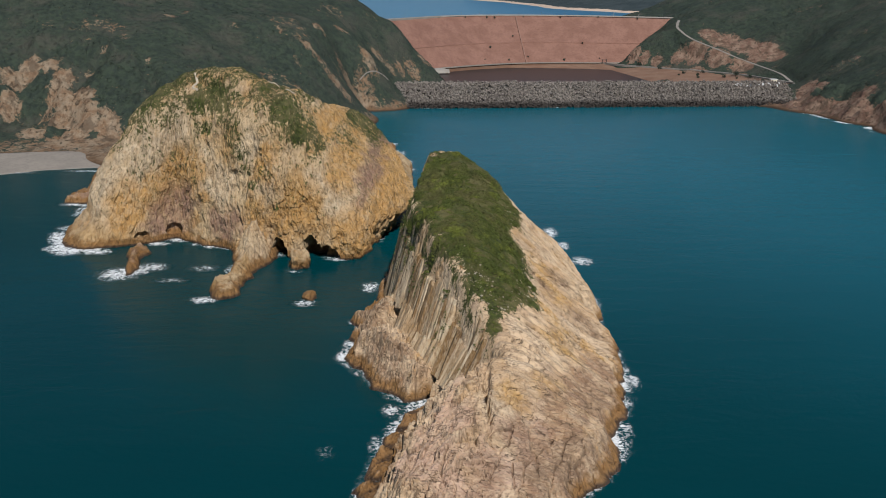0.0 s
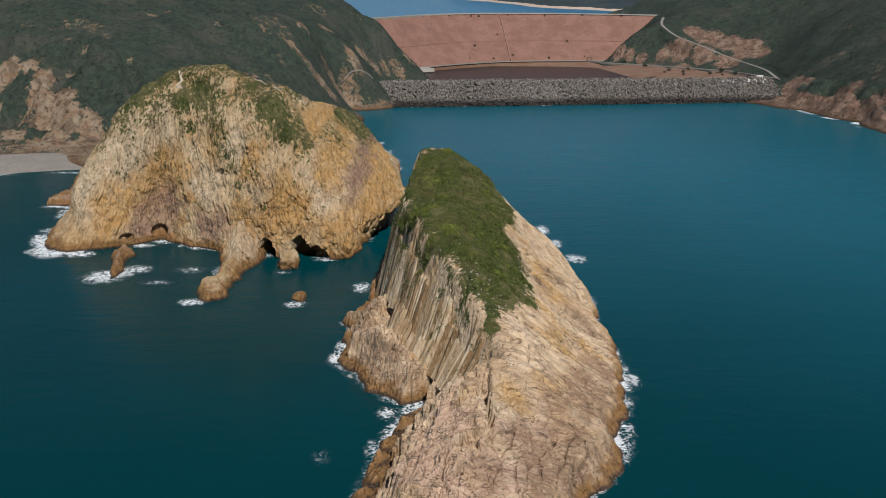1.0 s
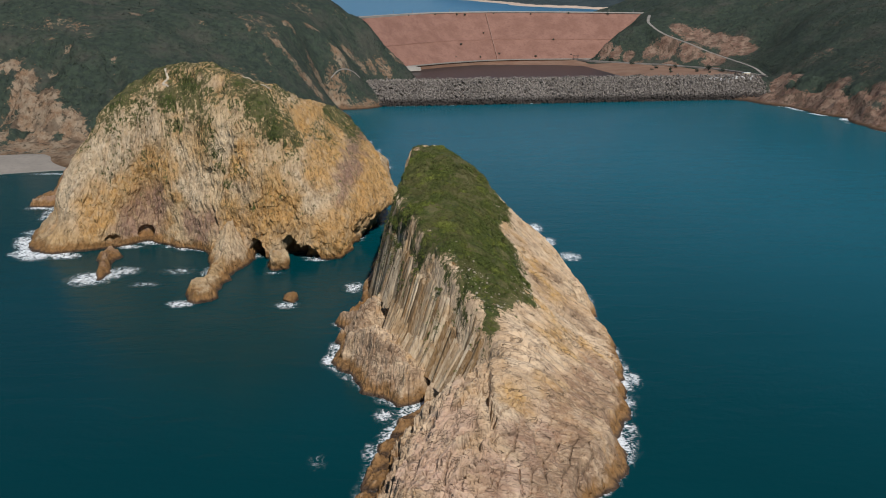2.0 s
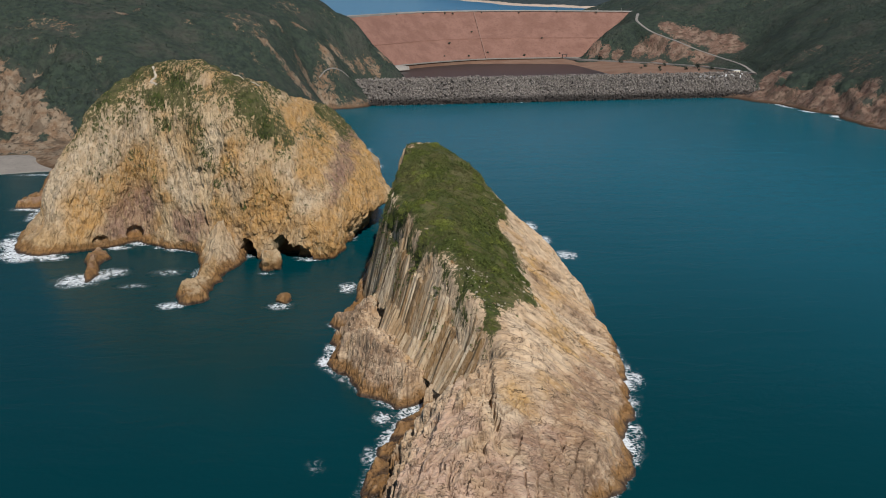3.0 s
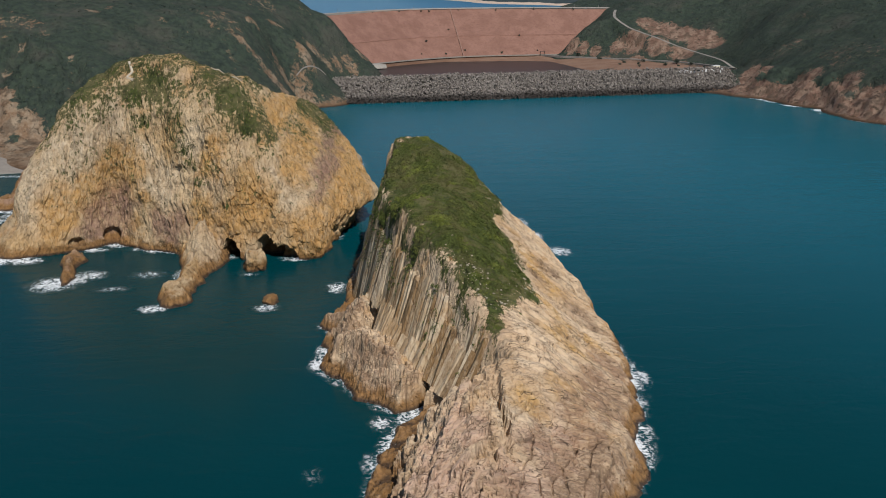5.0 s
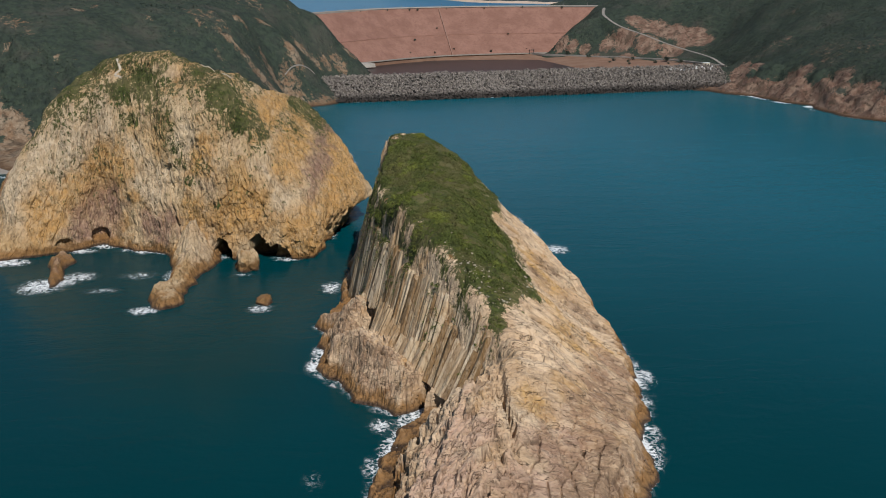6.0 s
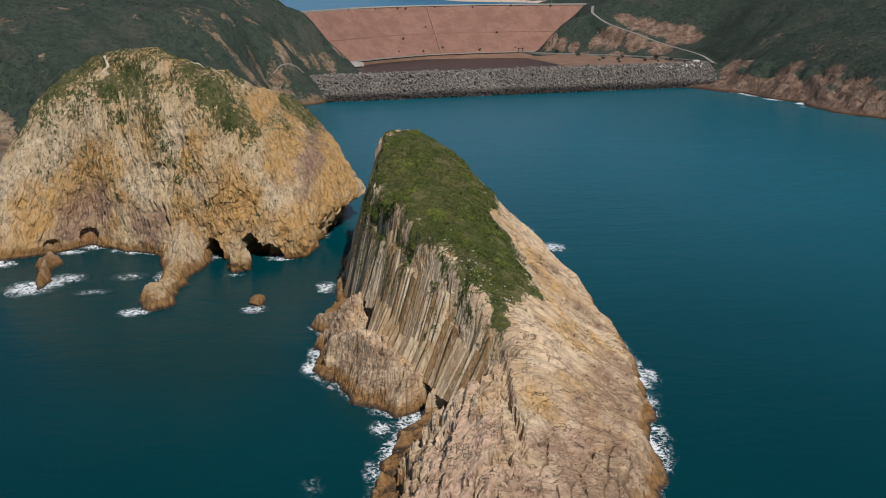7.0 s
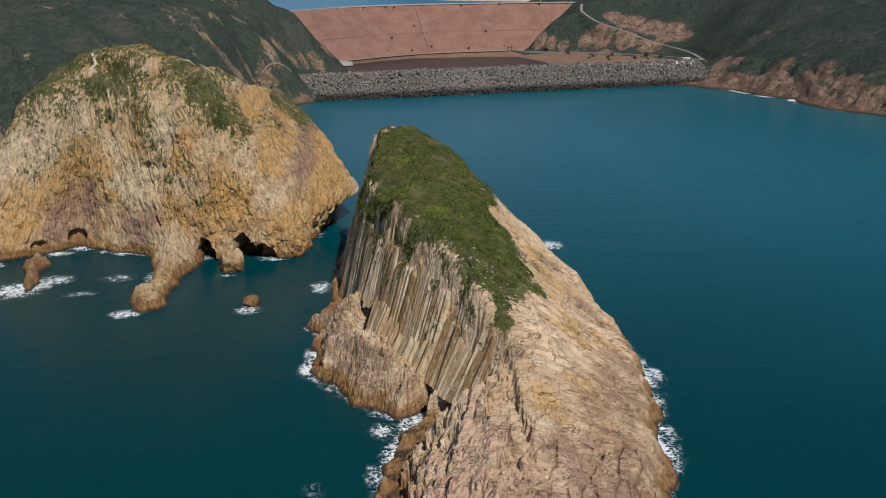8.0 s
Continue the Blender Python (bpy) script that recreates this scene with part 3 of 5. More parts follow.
# ---- breakwater core ----
BW_A, BW_B = np.array([-84.0, 827.0]), np.array([312.0, 888.0])
bw_way = (BW_B - BW_A) / np.linalg.norm(BW_B - BW_A)
bw_back = np.array([-bw_way[1], bw_way[0]])
bw_length = float(np.linalg.norm(BW_B - BW_A))
PROFILE = [(-8, -4), (0, 0), (30, 15.0), (42, 15.5), (60, 9)]


def bw_place(s, o):
    """The place s metres along the breakwater and o metres behind its foot."""
    z = np.interp(o, [a for a, b in PROFILE], [b for a, b in PROFILE])
    q = BW_A + np.outer(s, bw_way) + np.outer(o, bw_back)
    return np.stack([q[:, 0], q[:, 1], z], 1)


# ---- basin between the dam and the breakwater ----
POOL_LINE = [(-12, 1040), (-8, 1000), (-9, 900), (205, 900), (200, 969), (186, 1058), (178, 1098), (150, 1108), (68, 1108), (25, 1090), (6, 1072)]


def basin_height(x, y):
    d = inside(x, y, POOL_LINE)
    p = np.stack([x, y, 0 * x], 1)
    behind_wall = (np.stack([x, y], 1) - BW_A) @ bw_back
    return np.where(behind_wall > 46, 10 - np.clip(d, -30, 6) * 0.12 + 0.5 * fbm(p, 14, 3, 71) * smooth(0, 8, -d), -9)


basin = terrain("basin_ground", (-40, 330, 895, 1150), 3.0, basin_height, SAND, lambda x, y, z: {})
basin.data.materials[0] = RED_EARTH
tagged(basin, "bare reddish sandy ground around the pool", "ground", kind="structure")
tagged(sheet("pool_water", -20, 215, 905, 1125, 10.0, POOL, 1), "still brown pool water at the foot of the dam", "pool", kind="structure")

breakwater = new("breakwater")
tagged(breakwater, "long breakwater of piled grey concrete dolos blocks", "breakwater", kind="structure")
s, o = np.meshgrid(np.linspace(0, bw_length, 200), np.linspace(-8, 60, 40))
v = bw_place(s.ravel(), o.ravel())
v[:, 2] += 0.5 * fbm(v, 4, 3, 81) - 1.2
# core near black: the shade in the gaps between blocks is in its colour
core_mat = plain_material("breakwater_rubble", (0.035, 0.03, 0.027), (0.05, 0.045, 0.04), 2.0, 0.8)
part("core", mesh_of("core", v, quads(40, 200), core_mat), breakwater, "rubble core coloured dark as the shade between the blocks")

# ---- the sea stack ----
STACK_SHORE = [(0, 164), (-13, 178), (-18, 197), (-15, 213), (-11.5, 229), (-7, 243), (-16, 251), (-22, 260), (-27, 274), (-28.5, 288), (-25, 297), (-29, 308), (-22.5, 324), (-20.5, 350),
               (-20, 368), (-14, 400), (-4, 428), (10, 448), (28, 452), (40, 438), (46, 410), (49, 377), (52, 345), (52.5, 328), (51, 308), (52.5, 285), (52, 267), (50.5, 256), (47, 241), (42.5, 229),
               (43, 220), (40, 210), (36, 202), (31, 195), (24, 180), (12, 168)]
STACK_TOP = [(-7, 374, 43), (-5, 366, 45), (-2, 340, 45.5), (1.6, 298, 45), (7.5, 272, 37.5), (-9, 333, 39), (-7, 304, 35), (-2, 275, 35.6), (3, 252, 32), (8, 241, 26), (12, 221, 22),
             (21, 306, 31), (26, 281, 22.4), (24, 258, 23), (37, 278, 11.6), (46, 269, 5.5), (34, 245, 12), (36.5, 234.5, 7.6), (22.5, 222.6, 20), (19, 208, 13)]
STACK_LOW = [(5, 360, 47.2), (10, 347, 45.3), (16, 336, 40), (22.3, 325, 33.3), (23, 197, 8.6), (11.5, 191, 12), (3, 192, 16), (10, 206, 18.7), (0, 208, 15), (2.9, 220.5, 18.5), (-1, 231, 7), (-5, 238, 3), (4.5, 233, 13), (-2.6, 219, 12), (-7.5, 210, 6.7), (-11, 201.6, 5), (31, 338, 23), (40, 340, 12), (48, 335, 5), (20, 380, 27), (38, 390, 9), (5, 400, 32), (5, 430, 10), (30, 430, 5), (2, 176, 8)]
STACK_FOOT = [(-14.4, 289, 6), (-10.6, 280, 6.5), (-5.5, 261, 8), (0, 248, 7), (-15.5, 259, 13), (-14, 253, 10.5), (-6.7, 249.5, 8.6), (-19, 272, 12), (-24, 272, 7), (-20.5, 284, 9.5), (-17, 296, 11), (-24, 310, 2.5), (-20, 330, 2.5), (-16, 345, 3), (-15, 370, 3)]
CLIFF = [(9, 224), (5, 236), (1, 246), (-4, 259), (-9, 274), (-12.5, 288), (-15.5, 305), (-18, 322), (-18.8, 345), (-18, 385), (-16, 420)]
CLIFF_WIDE = 8.0
CREST_LINE = [(4.5, 222, 18), (3.2, 218.5, 18.8), (1.6, 211.5, 17), (-0.2, 207, 14.5), (-3.6, 200, 11.5), (-8, 192, 8.5), (-12, 184, 5)]
stack_top, stack_foot = surface(STACK_TOP + STACK_LOW), surface(STACK_FOOT)


# joint sets: how much of one there is at a place, the way its blocks run in the plan, and sizes across and along with lift and groove
EAST_SET = ((0.995, 0.09), ((2.1, 11.0, 0.85, 0.6, 7), (0.9, 4.2, 0.22, 0.12, 27)))
SOUTH_SET = ((0.45, 0.89), ((3.4, 6.5, 0.7, 0.7, 8), (1.2, 2.2, 0.30, 0.25, 28)))
WEST_SET = ((0.66, 0.75), ((2.0, 6.0, 2.6, 1.4, 9), (1.0, 2.2, 1.1, 0.6, 29)))


def stack_blocks(x, y):
    """Relief of the jointed rock over the plan, and how far a place lies in an open joint."""
    p = np.stack([x, y, 0 * x], 1)
    wobble = 0.25 * fbm(p, 4, 3, 126) + 1.2 * fbm(p, 16, 3, 129)
    east = smooth(9, 15, x) * smooth(206, 224, y + 2 * wobble)
    west = smooth(12, 7, x + wobble) * smooth(240, 230, y)
    relief, joint = np.zeros(len(x)), np.zeros(len(x))
    for share, (way, sizes) in ((east, EAST_SET), (west, WEST_SET), (np.clip(1 - east - west, 0, 1), SOUTH_SET)):
        u, t = way[0] * x + way[1] * y, way[0] * y - way[1] * x
        for (wide, long, lift, groove, seed), width, deep in zip(sizes, (0.07, 0.09), (0.95, 0.7)):
            level, edge = chunks((t + wobble) / wide, (u - wobble) / long, seed)
            relief += share * (lift * level - groove * (1 - smooth(0.0, 0.10, edge)))
            joint = np.maximum(joint, 0.75 * share * deep * (1 - smooth(0.3 * width, width, edge)) * smooth(-0.2, 0.25, fbm(p, 5, 4, seed + 60)))
    return relief, joint


def cliff_share(x, y):
    d, along_it, side = along(x, y, CLIFF)
    return np.maximum(smooth(-0.5, CLIFF_WIDE, d * side), smooth(238, 224, y))


def stack_height(x, y):
    p = np.stack([x, y, 0 * x], 1)
    k = cliff_share(x, y)
    high, low = stack_top(x, y), np.minimum(stack_foot(x, y), stack_top(x, y) + 2)
    d, share, _ = along(x, y, [(11.2, 236), (11.0, 226), (10.0, 215), (9.9, 209), (10.6, 203), (10.0, 196), (9.2, 190)])
    d = d + 0.9 * fbm(p, 3, 4, 127)
    high = high - np.interp(share, [0, 0.3, 0.42, 0.55, 0.68, 0.78, 1], [0.1, 0.6, 1.8, 5.0, 4.0, 0.8, 0.2]) * (1 - smooth(0.25, np.interp(share, [0, 0.4, 0.6, 1], [0.7, 1.1, 1.1, 0.5]), d))
    low = low + 3.4 * np.exp(-((x + 17) ** 2 + ((y - 299) * 0.7) ** 2) / 9) - 11.0 * np.exp(-((x + 12.0) ** 2 + (y - 287) ** 2) / 12)
    z = low + (high - low) * k
    shore = inside(x, y, STACK_SHORE) + 1.6 * fbm(p, 7, 4, 101)
    z = np.minimum(z, 0.4 + (1.5 + 1.1 * smooth(5, -5, x) * smooth(295, 325, y)) * np.maximum(shore, -4) + 0.03 * np.maximum(shore, 0) ** 2)
    # a small cave at the foot of the columns
    d, _, _ = along(x, y, [(-16, 286.5), (-14, 289), (-12.2, 291)])
    z = np.maximum(z - 9.0 * (1 - smooth(1.4, 2.2, d)), np.minimum(z, 4.0))
    # a shaded cleft along the foot of the columns
    d, _, _ = along(x, y, [(-13, 286), (-11, 277), (-7.5, 266.5), (-4.5, 258)])
    z = z - 3.2 * (1 - smooth(0.5, 1.7, d)) * smooth(3, 6, z)
    # the inlet beside the saddle, and a joint across the eastern slope
    d, _, _ = along(x, y, [(-11, 240), (-7.5, 242), (-4, 245.5), (0, 248.5), (3, 250)])
    z = z - 9.0 * (1 - smooth(1.2, 3.6, d)) * smooth(0, 2, z + 2)
    d, _, _ = along(x, y, [(27, 272), (33, 268), (41, 258)])
    z = z - 1.4 * (1 - smooth(0.2, 0.9, d))
    land = smooth(0.5, 4, z)
    # the western side of the saddle falls in steps from a sharp crest to a shore ledge, and to the gully behind it
    d, share, side = along(x, y, CREST_LINE)
    edge = curve_at(CREST_LINE, np.linspace(0, 1, 200))
    rim = np.interp(share, np.linspace(0, 1, 200), edge[:, 2])
    q = d + 1.1 * fbm(p, 5, 3, 107) + 0.5 * np.sin(share * 40)
    step = q / 2.3
    fall = 2.3 * (np.floor(step) + smooth(0.0, 0.2, step - np.floor(step)) * 1.3 - 0.3 * (step - np.floor(step)))
    fall = np.maximum(fall, 0) + 0.9 * fbm(p, 2.2, 3, 128)
    gentle = np.where((side > 0) & (y < 221), 10.0, 1.5)
    drop = np.maximum(rim + 1.0 - 1.0 * np.minimum(fall, gentle) - 2.6 * np.maximum(fall - gentle, 0), 1.4 + 0.9 * fbm(p, 3, 3, 109))
    wall = np.maximum((side > 0) * (y < 221), smooth(8.5, 5.0, x) * (y > 219.5) * (y < 243))
    z = np.where(wall > 0, z + (np.minimum(z, drop) - z) * wall, z)
    crest = np.exp(-(d / 1.6) ** 2) * (side <= 0) * (y < 222)
    z = z + crest * 0.8
    land = smooth(0.2, 2.0, z)
    # slabs dipping along the grain of the eastern slope, and open cracks
    t = -0.09 * x + 0.995 * y
    q = np.stack([0.995 * x + 0.09 * y, t, 0 * x], 1)
    bed = t / 4.2 + 0.7 * fbm(q, 12, 3, 113, stretch=(3, 1, 1))
    bed = bed - np.floor(bed)
    east = smooth(9, 18, x) * smooth(210, 225, y)
    z = z + land * (0.8 * (0.5 - bed) * east + 0.8 * fbm(p, 13, 3, 103) + 0.2 * fbm(p, 2.5, 3, 105))
    crevice = ridged(np.stack([x + 0.3 * y, y, 0 * x], 1), 10, 3, 117, (0.7, 2.0, 1))
    z = z - land * 1.1 * smooth(0.12, 0.0, crevice) * (1 - 0.7 * east)
    z = z + land * stack_blocks(x, y)[0]
    # the western blob: short broken steps
    west = smooth(2, -6, x) * smooth(244, 250, y) * (1 - k) * (1 - 0.75 * smooth(290, 298, y))
    level, edge = chunks(x / 1.3 + y / 5, y / 3.6 - x / 5, 9)
    small, _ = chunks(x / 0.7 + y / 4, y / 1.6 - x / 4, 10)
    return z + west * land * (level * 2.0 + 0.8 * small - 0.8 * (1 - smooth(0.0, 0.12, edge)))


def stack_stain_and_shade(p, spots, seed):
    return np.clip(0.9 * spots_near(p[:, 0] + 2.0 * fbm(p, 6, 3, seed), p[:, 1] + 2.0 * fbm(p, 6, 3, seed + 3), spots) * smooth(-0.8, 0.0, fbm(p, 7, 4, seed + 6)), 0, 1)


def stack_extra(x, y, z):
    p = np.stack([x, y, z], 1)
    # blush: brown weathering, plus shade painted on the saddle's west wall and the blob
    blush = stack_stain_and_shade(p, [(42, 237, 6), (38, 222, 6), (33, 207, 5), (27, 197, 5), (46, 255, 5), (36, 230, 5), (-20, 262, 7), (-14, 256, 7), (-24, 276, 6), (-9, 252, 6), (22, 192, 5), (-12, 196, 7), (-22, 285, 6), (-26, 305, 7), (-24, 320, 6), (-18, 266, 6), (38, 300, 6), (34, 320, 5), (43, 284, 6), (31, 286, 3), (2, 236, 4), (-3, 232, 5), (-6, 226, 5), (-9, 216, 5), (-12, 206, 5), (36, 212, 6), (30, 200, 6), (-22, 296, 6), (-21, 335, 8)], 119)
    ochre = stack_stain_and_shade(p, [(28, 266, 5), (40, 264, 5), (44, 260, 4), (34, 287, 6), (17, 213, 4), (21, 213, 5), (27, 210, 5), (31, 222, 6), (26, 218, 5), (30, 300, 6), (-4, 258, 4), (30, 250, 5), (33, 258, 5)], 122)
    pink = stack_stain_and_shade(p, [(0, 202, 8), (-4, 191, 8), (5, 185, 9), (10, 190, 8), (18, 198, 7), (24, 206, 5), (3, 212, 6)], 132)
    chalk = stack_stain_and_shade(p, [(22, 232, 6), (20, 240, 6), (18, 224, 4), (27, 242, 6), (25, 252, 5), (37, 272, 5), (8, 210, 3), (3, 217, 3), (-15, 270, 4), (-18, 279, 4)], 134)
    russet = stack_stain_and_shade(p, [(36, 228, 10), (40, 240, 8), (31, 206, 12), (25, 197, 11), (37, 215, 10), (23, 205, 7), (29, 216, 6), (44, 252, 7), (15, 185, 10), (20, 195, 10), (27, 210, 9), (33, 221, 9)], 149)
    return {"russet": russet, "joint": stack_blocks(x, y)[1], "growth": np.clip(stack_green(x, y, z), 0, 1), "blush": blush, "ochre": ochre, "pink": pink, "chalk": chalk}


GREEN_EDGE = [(-9, 372), (-11, 350), (-7.5, 325), (-6, 302), (-3, 278), (2.5, 263), (7, 253), (10.5, 246), (12.5, 237), (15, 243), (19, 250), (26, 262), (28, 276), (25, 292), (23, 306), (24, 330), (22, 360), (12, 378)]


def stack_green(x, y, z):
    p = np.stack([x, y, z], 1)
    moss = 0.35 * spots_near(x, y, [(12, 235, 2.0), (10.5, 229, 1.4), (14, 238, 2.2), (12.5, 226, 1.0)]) - 0.8 * spots_near(x, y, [(-8, 369, 6), (-5, 374, 5.5), (0, 378, 4), (-9, 360, 3), (-6, 357, 4.5), (0, 361, 3.5), (-10, 349, 3)]) + 0.42 * spots_near(x, y, [(-4, 284, 4), (-7, 298, 5.5), (-9.5, 312, 6), (-2, 276, 2.5), (-11, 326, 6), (-5, 290, 4)]) + 0.30 * smooth(288, 312, y) * smooth(6, -2, x) * smooth(14, 26, z)
    return 0.5 + moss + 0.15 * np.clip(inside(x, y, GREEN_EDGE) + 3.4 * fbm(p, 6, 5, 111), -3.4, 3.2)


stack = new("sea_stack")
tagged(stack, "tall tan sea stack with columnar cliffs and a green scrub cap", "sea stack", kind="structure")
x, y = field(-40, 60, 158, 458, 0.32)
rows, cols = x.shape
x, y = x.ravel(), y.ravel()
z = stack_height(x, y)
v = np.stack([x, y, z], 1)
v[:, 0] += 0.22 * fbm(v, 2, 3, 121) * smooth(1, 6, z)
v[:, 1] += 0.22 * fbm(v, 2, 3, 125) * smooth(1, 6, z)
v, f, used = trimmed(v, quads(rows, cols), z > -2.5)
part("rock_body", mesh_of("rock_body", v, f, STACK_ROCK, False, stack_extra(v[:, 0], v[:, 1], v[:, 2])), stack)

# ---- the headland ----
# the plan of its face at seven shares of its height, from its back on the beach side round the front to its back on the bay side
HEAD_0 = [(-182, 545), (-172, 480), (-164, 412), (-156, 388), (-141, 388), (-127, 396), (-112, 409), (-98, 398), (-88, 394), (-77, 385), (-66, 385), (-55, 384), (-45, 382), (-33, 385), (-29, 408), (-27, 434), (-22, 476), (-16, 530), (-26, 625)]
HEAD_1 = [(-178, 547), (-167, 483), (-154, 418), (-144, 397), (-134, 397), (-124, 402), (-113, 413), (-99, 402), (-87, 395), (-76, 388), (-66, 384), (-55, 383), (-46, 380), (-34, 381), (-24, 408), (-19, 436), (-20, 474), (-17, 528), (-32, 622)]
HEAD_LIP = [(-176, 548), (-164, 484), (-151, 420), (-142, 400), (-132, 400), (-121, 404), (-111, 412), (-99, 403), (-88, 397), (-77, 389), (-66, 384), (-56, 383), (-47, 381), (-36, 384), (-21, 411), (-12.5, 440), (-20, 472), (-19, 528), (-35, 621)]
HEAD_2 = [(-172, 550), (-159, 487), (-147, 424), (-139, 407), (-128, 404), (-117, 407), (-109, 410), (-99, 404), (-89, 401), (-78, 392), (-67, 385), (-58, 383), (-50, 384), (-39, 391), (-25.5, 417), (-18.5, 448), (-24, 470), (-24, 528), (-41, 620)]
HEAD_3 = [(-166, 553), (-149, 491), (-140, 430), (-134, 418), (-124, 412), (-114, 411), (-106, 412), (-98, 409), (-90, 405), (-80, 396), (-70, 389), (-62, 389), (-54, 392), (-45, 401), (-35, 426), (-28, 464), (-30, 484), (-30, 530), (-48, 618)]
HEAD_4 = [(-158, 557), (-140, 495), (-134, 440), (-130, 429), (-121, 423), (-112, 420), (-105, 420), (-97, 417), (-90, 411), (-81, 404), (-72, 397), (-64, 398), (-56, 404), (-50, 413), (-42, 440), (-35, 470), (-37, 496), (-40, 534), (-60, 616)]
HEAD_5 = [(-138, 565), (-123, 505), (-119, 454), (-114, 441), (-108, 436), (-102, 432), (-98, 429), (-95, 425), (-88, 420), (-82, 416), (-75, 413), (-69, 415), (-62, 421), (-57, 430), (-51, 452), (-43, 468), (-47, 500), (-54, 540), (-74, 612)]
HEAD_TOP = [22, 36, 51.5, 60.5, 65.5, 68, 69.5, 70, 69.5, 68.5, 66, 63, 60, 56.5, 51, 46.8, 40, 29, 14]
LEVELS = [(HEAD_0, -0.04), (HEAD_1, 0.16), (HEAD_LIP, 0.27), (HEAD_2, 0.45), (HEAD_3, 0.72), (HEAD_4, 0.89), (HEAD_5, 1.0)]
N_ALONG, N_UP = 980, 270
lines = []
top = spline([(0, 0, t) for t in HEAD_TOP], N_ALONG)[:, 2]
for plan, k in LEVELS:
    c = spline([(a, b, 0) for a, b in plan], N_ALONG)
    c[:, 2] = top * k - (2.0 if k < 0 else 0)
    lines.append(c)
behind = lines[-1] + np.stack([np.linspace(25, -25, N_ALONG), np.full(N_ALONG, 45), -0.25 * top], 1)
far_behind = lines[-1] + np.stack([np.linspace(45, -45, N_ALONG), np.full(N_ALONG, 110), -0.75 * top], 1)
stack_of_lines = np.stack(lines + [behind, far_behind], 0)
up = spline(stack_of_lines.reshape(9, -1), N_UP).reshape(N_UP, N_ALONG, 3)
p = up.reshape(-1, 3)
da = np.gradient(up, axis=1).reshape(-1, 3)
db = np.gradient(up, axis=0).reshape(-1, 3)
n = np.cross(da, db)
n /= np.linalg.norm(n, axis=1, keepdims=True) + 1e-9
steep = 1 - np.clip(n[:, 2], 0, 1)
# ribs and blocks of the face: tall and narrow on the western half, shorter and rougher on the eastern
run = np.tile(np.cumsum(np.r_[0, np.hypot(*np.diff(lines[2][:, :2], axis=0).T)]), N_UP)
bend = run + 1.6 * fbm(p, 9, 3, 136)
ribs, rib_edge = chunks(bend / 2.3, p[:, 2] / 17 + 0.05 * run, 17)
thin, thin_edge = chunks(bend / 1.05, p[:, 2] / 5.5 + 0.1 * run, 18)
lumps, lump_edge = chunks(bend / 3.0, p[:, 2] / 3.4, 19)
rough = smooth(-84, -66, p[:, 0])
push = 2.0 * fbm(p, 24, 4, 131) + 1.7 * (ridged(p, 12, 3, 133, (1, 1, 4.5)) - 0.5) + 0.5 * fbm(p, 2.4, 3, 135)
push += (0.35 + 0.65 * steep) * ((0.85 - 0.1 * rough) * ribs + 0.45 * thin + 1.1 * rough * lumps - 0.25 * (1 - smooth(0, 0.10, rib_edge)))
# long clefts that part the buttresses
for (ax, az), (bx, bz), wide, deep in (((-99, 62), (-93, 24), 1.2, 2.4), ((-112, 58), (-116, 30), 1.0, 1.8), ((-84, 34), (-80, 6), 1.0, 2.6), ((-58, 52), (-64, 30), 0.9, 1.5), ((-122, 50), (-128, 22), 0.9, 1.4)):
    k = np.clip((az - p[:, 2]) / (az - bz), 0, 1)
    off = np.abs(p[:, 0] - ax - (bx - ax) * k + 1.5 * fbm(p, 7, 3, 138))
    push -= 0.55 * deep * (1 - smooth(0.3 * wide, wide, off)) * (p[:, 1] < 450) * smooth(bz - 4, bz + 2, p[:, 2]) * smooth(az + 4, az - 2, p[:, 2])
CAVES = [(-124.5, 3.2, 2.4, 1.8, 2.6), (-113, 3.6, 4.6, 2.4, 2.8), (-64.6, -1.0, 3.6, 8.2, 15), (-51.5, 1.0, 4.6, 7.8, 11), (-45.5, 0.5, 4.6, 5.6, 7)]
for cx, cz, rx, rz, deep in CAVES:
    q = np.hypot((p[:, 0] - cx) / rx, (p[:, 2] - cz) / rz) + 0.16 * fbm(p, 3.5, 3, 139)
    push = push - deep * (1 - smooth(0.75, 1.0, q)) * (p[:, 1] < 425) * (n[:, 1] < 0.2)
head = p + n * push[:, None] * smooth(-6, 2, p[:, 2])[:, None]
gully = spots_near(p[:, 0], p[:, 2], [(-88, 56, 4.5), (-86, 51, 5), (-84, 46, 5), (-81, 39, 3.5), (-79, 33, 2.8), (-76, 27, 2.4), (-93, 60, 6), (-66, 20, 2), (-57, 46, 2.5), (-65, 55, 4), (-102, 57, 5), (-96, 47, 3)])
crown = p[:, 2] / 67 + 0.17 * fbm(p, 13, 5, 141) - 0.14 * steep - 0.12 * ribs
growth = 0.27 + 0.25 * smooth(0.40, 0.86, crown) + 0.22 * gully + 0.20 * smooth(0.1, 0.8, fbm(p, 10, 5, 143, stretch=(1, 1, 1.6))) * smooth(14, 40, p[:, 2]) + 0.25 * smooth(428, 450, p[:, 1] - 0.3 * (p[:, 0] + 60)) * smooth(28, 40, p[:, 2]) + 0.25 * (p[:, 1] > 500) * smooth(8, 20, p[:, 2]) - 0.2 * smooth(18, 6, p[:, 2])
growth += 0.10 * smooth(0.08, 0.0, rib_edge) * smooth(18, 34, p[:, 2])
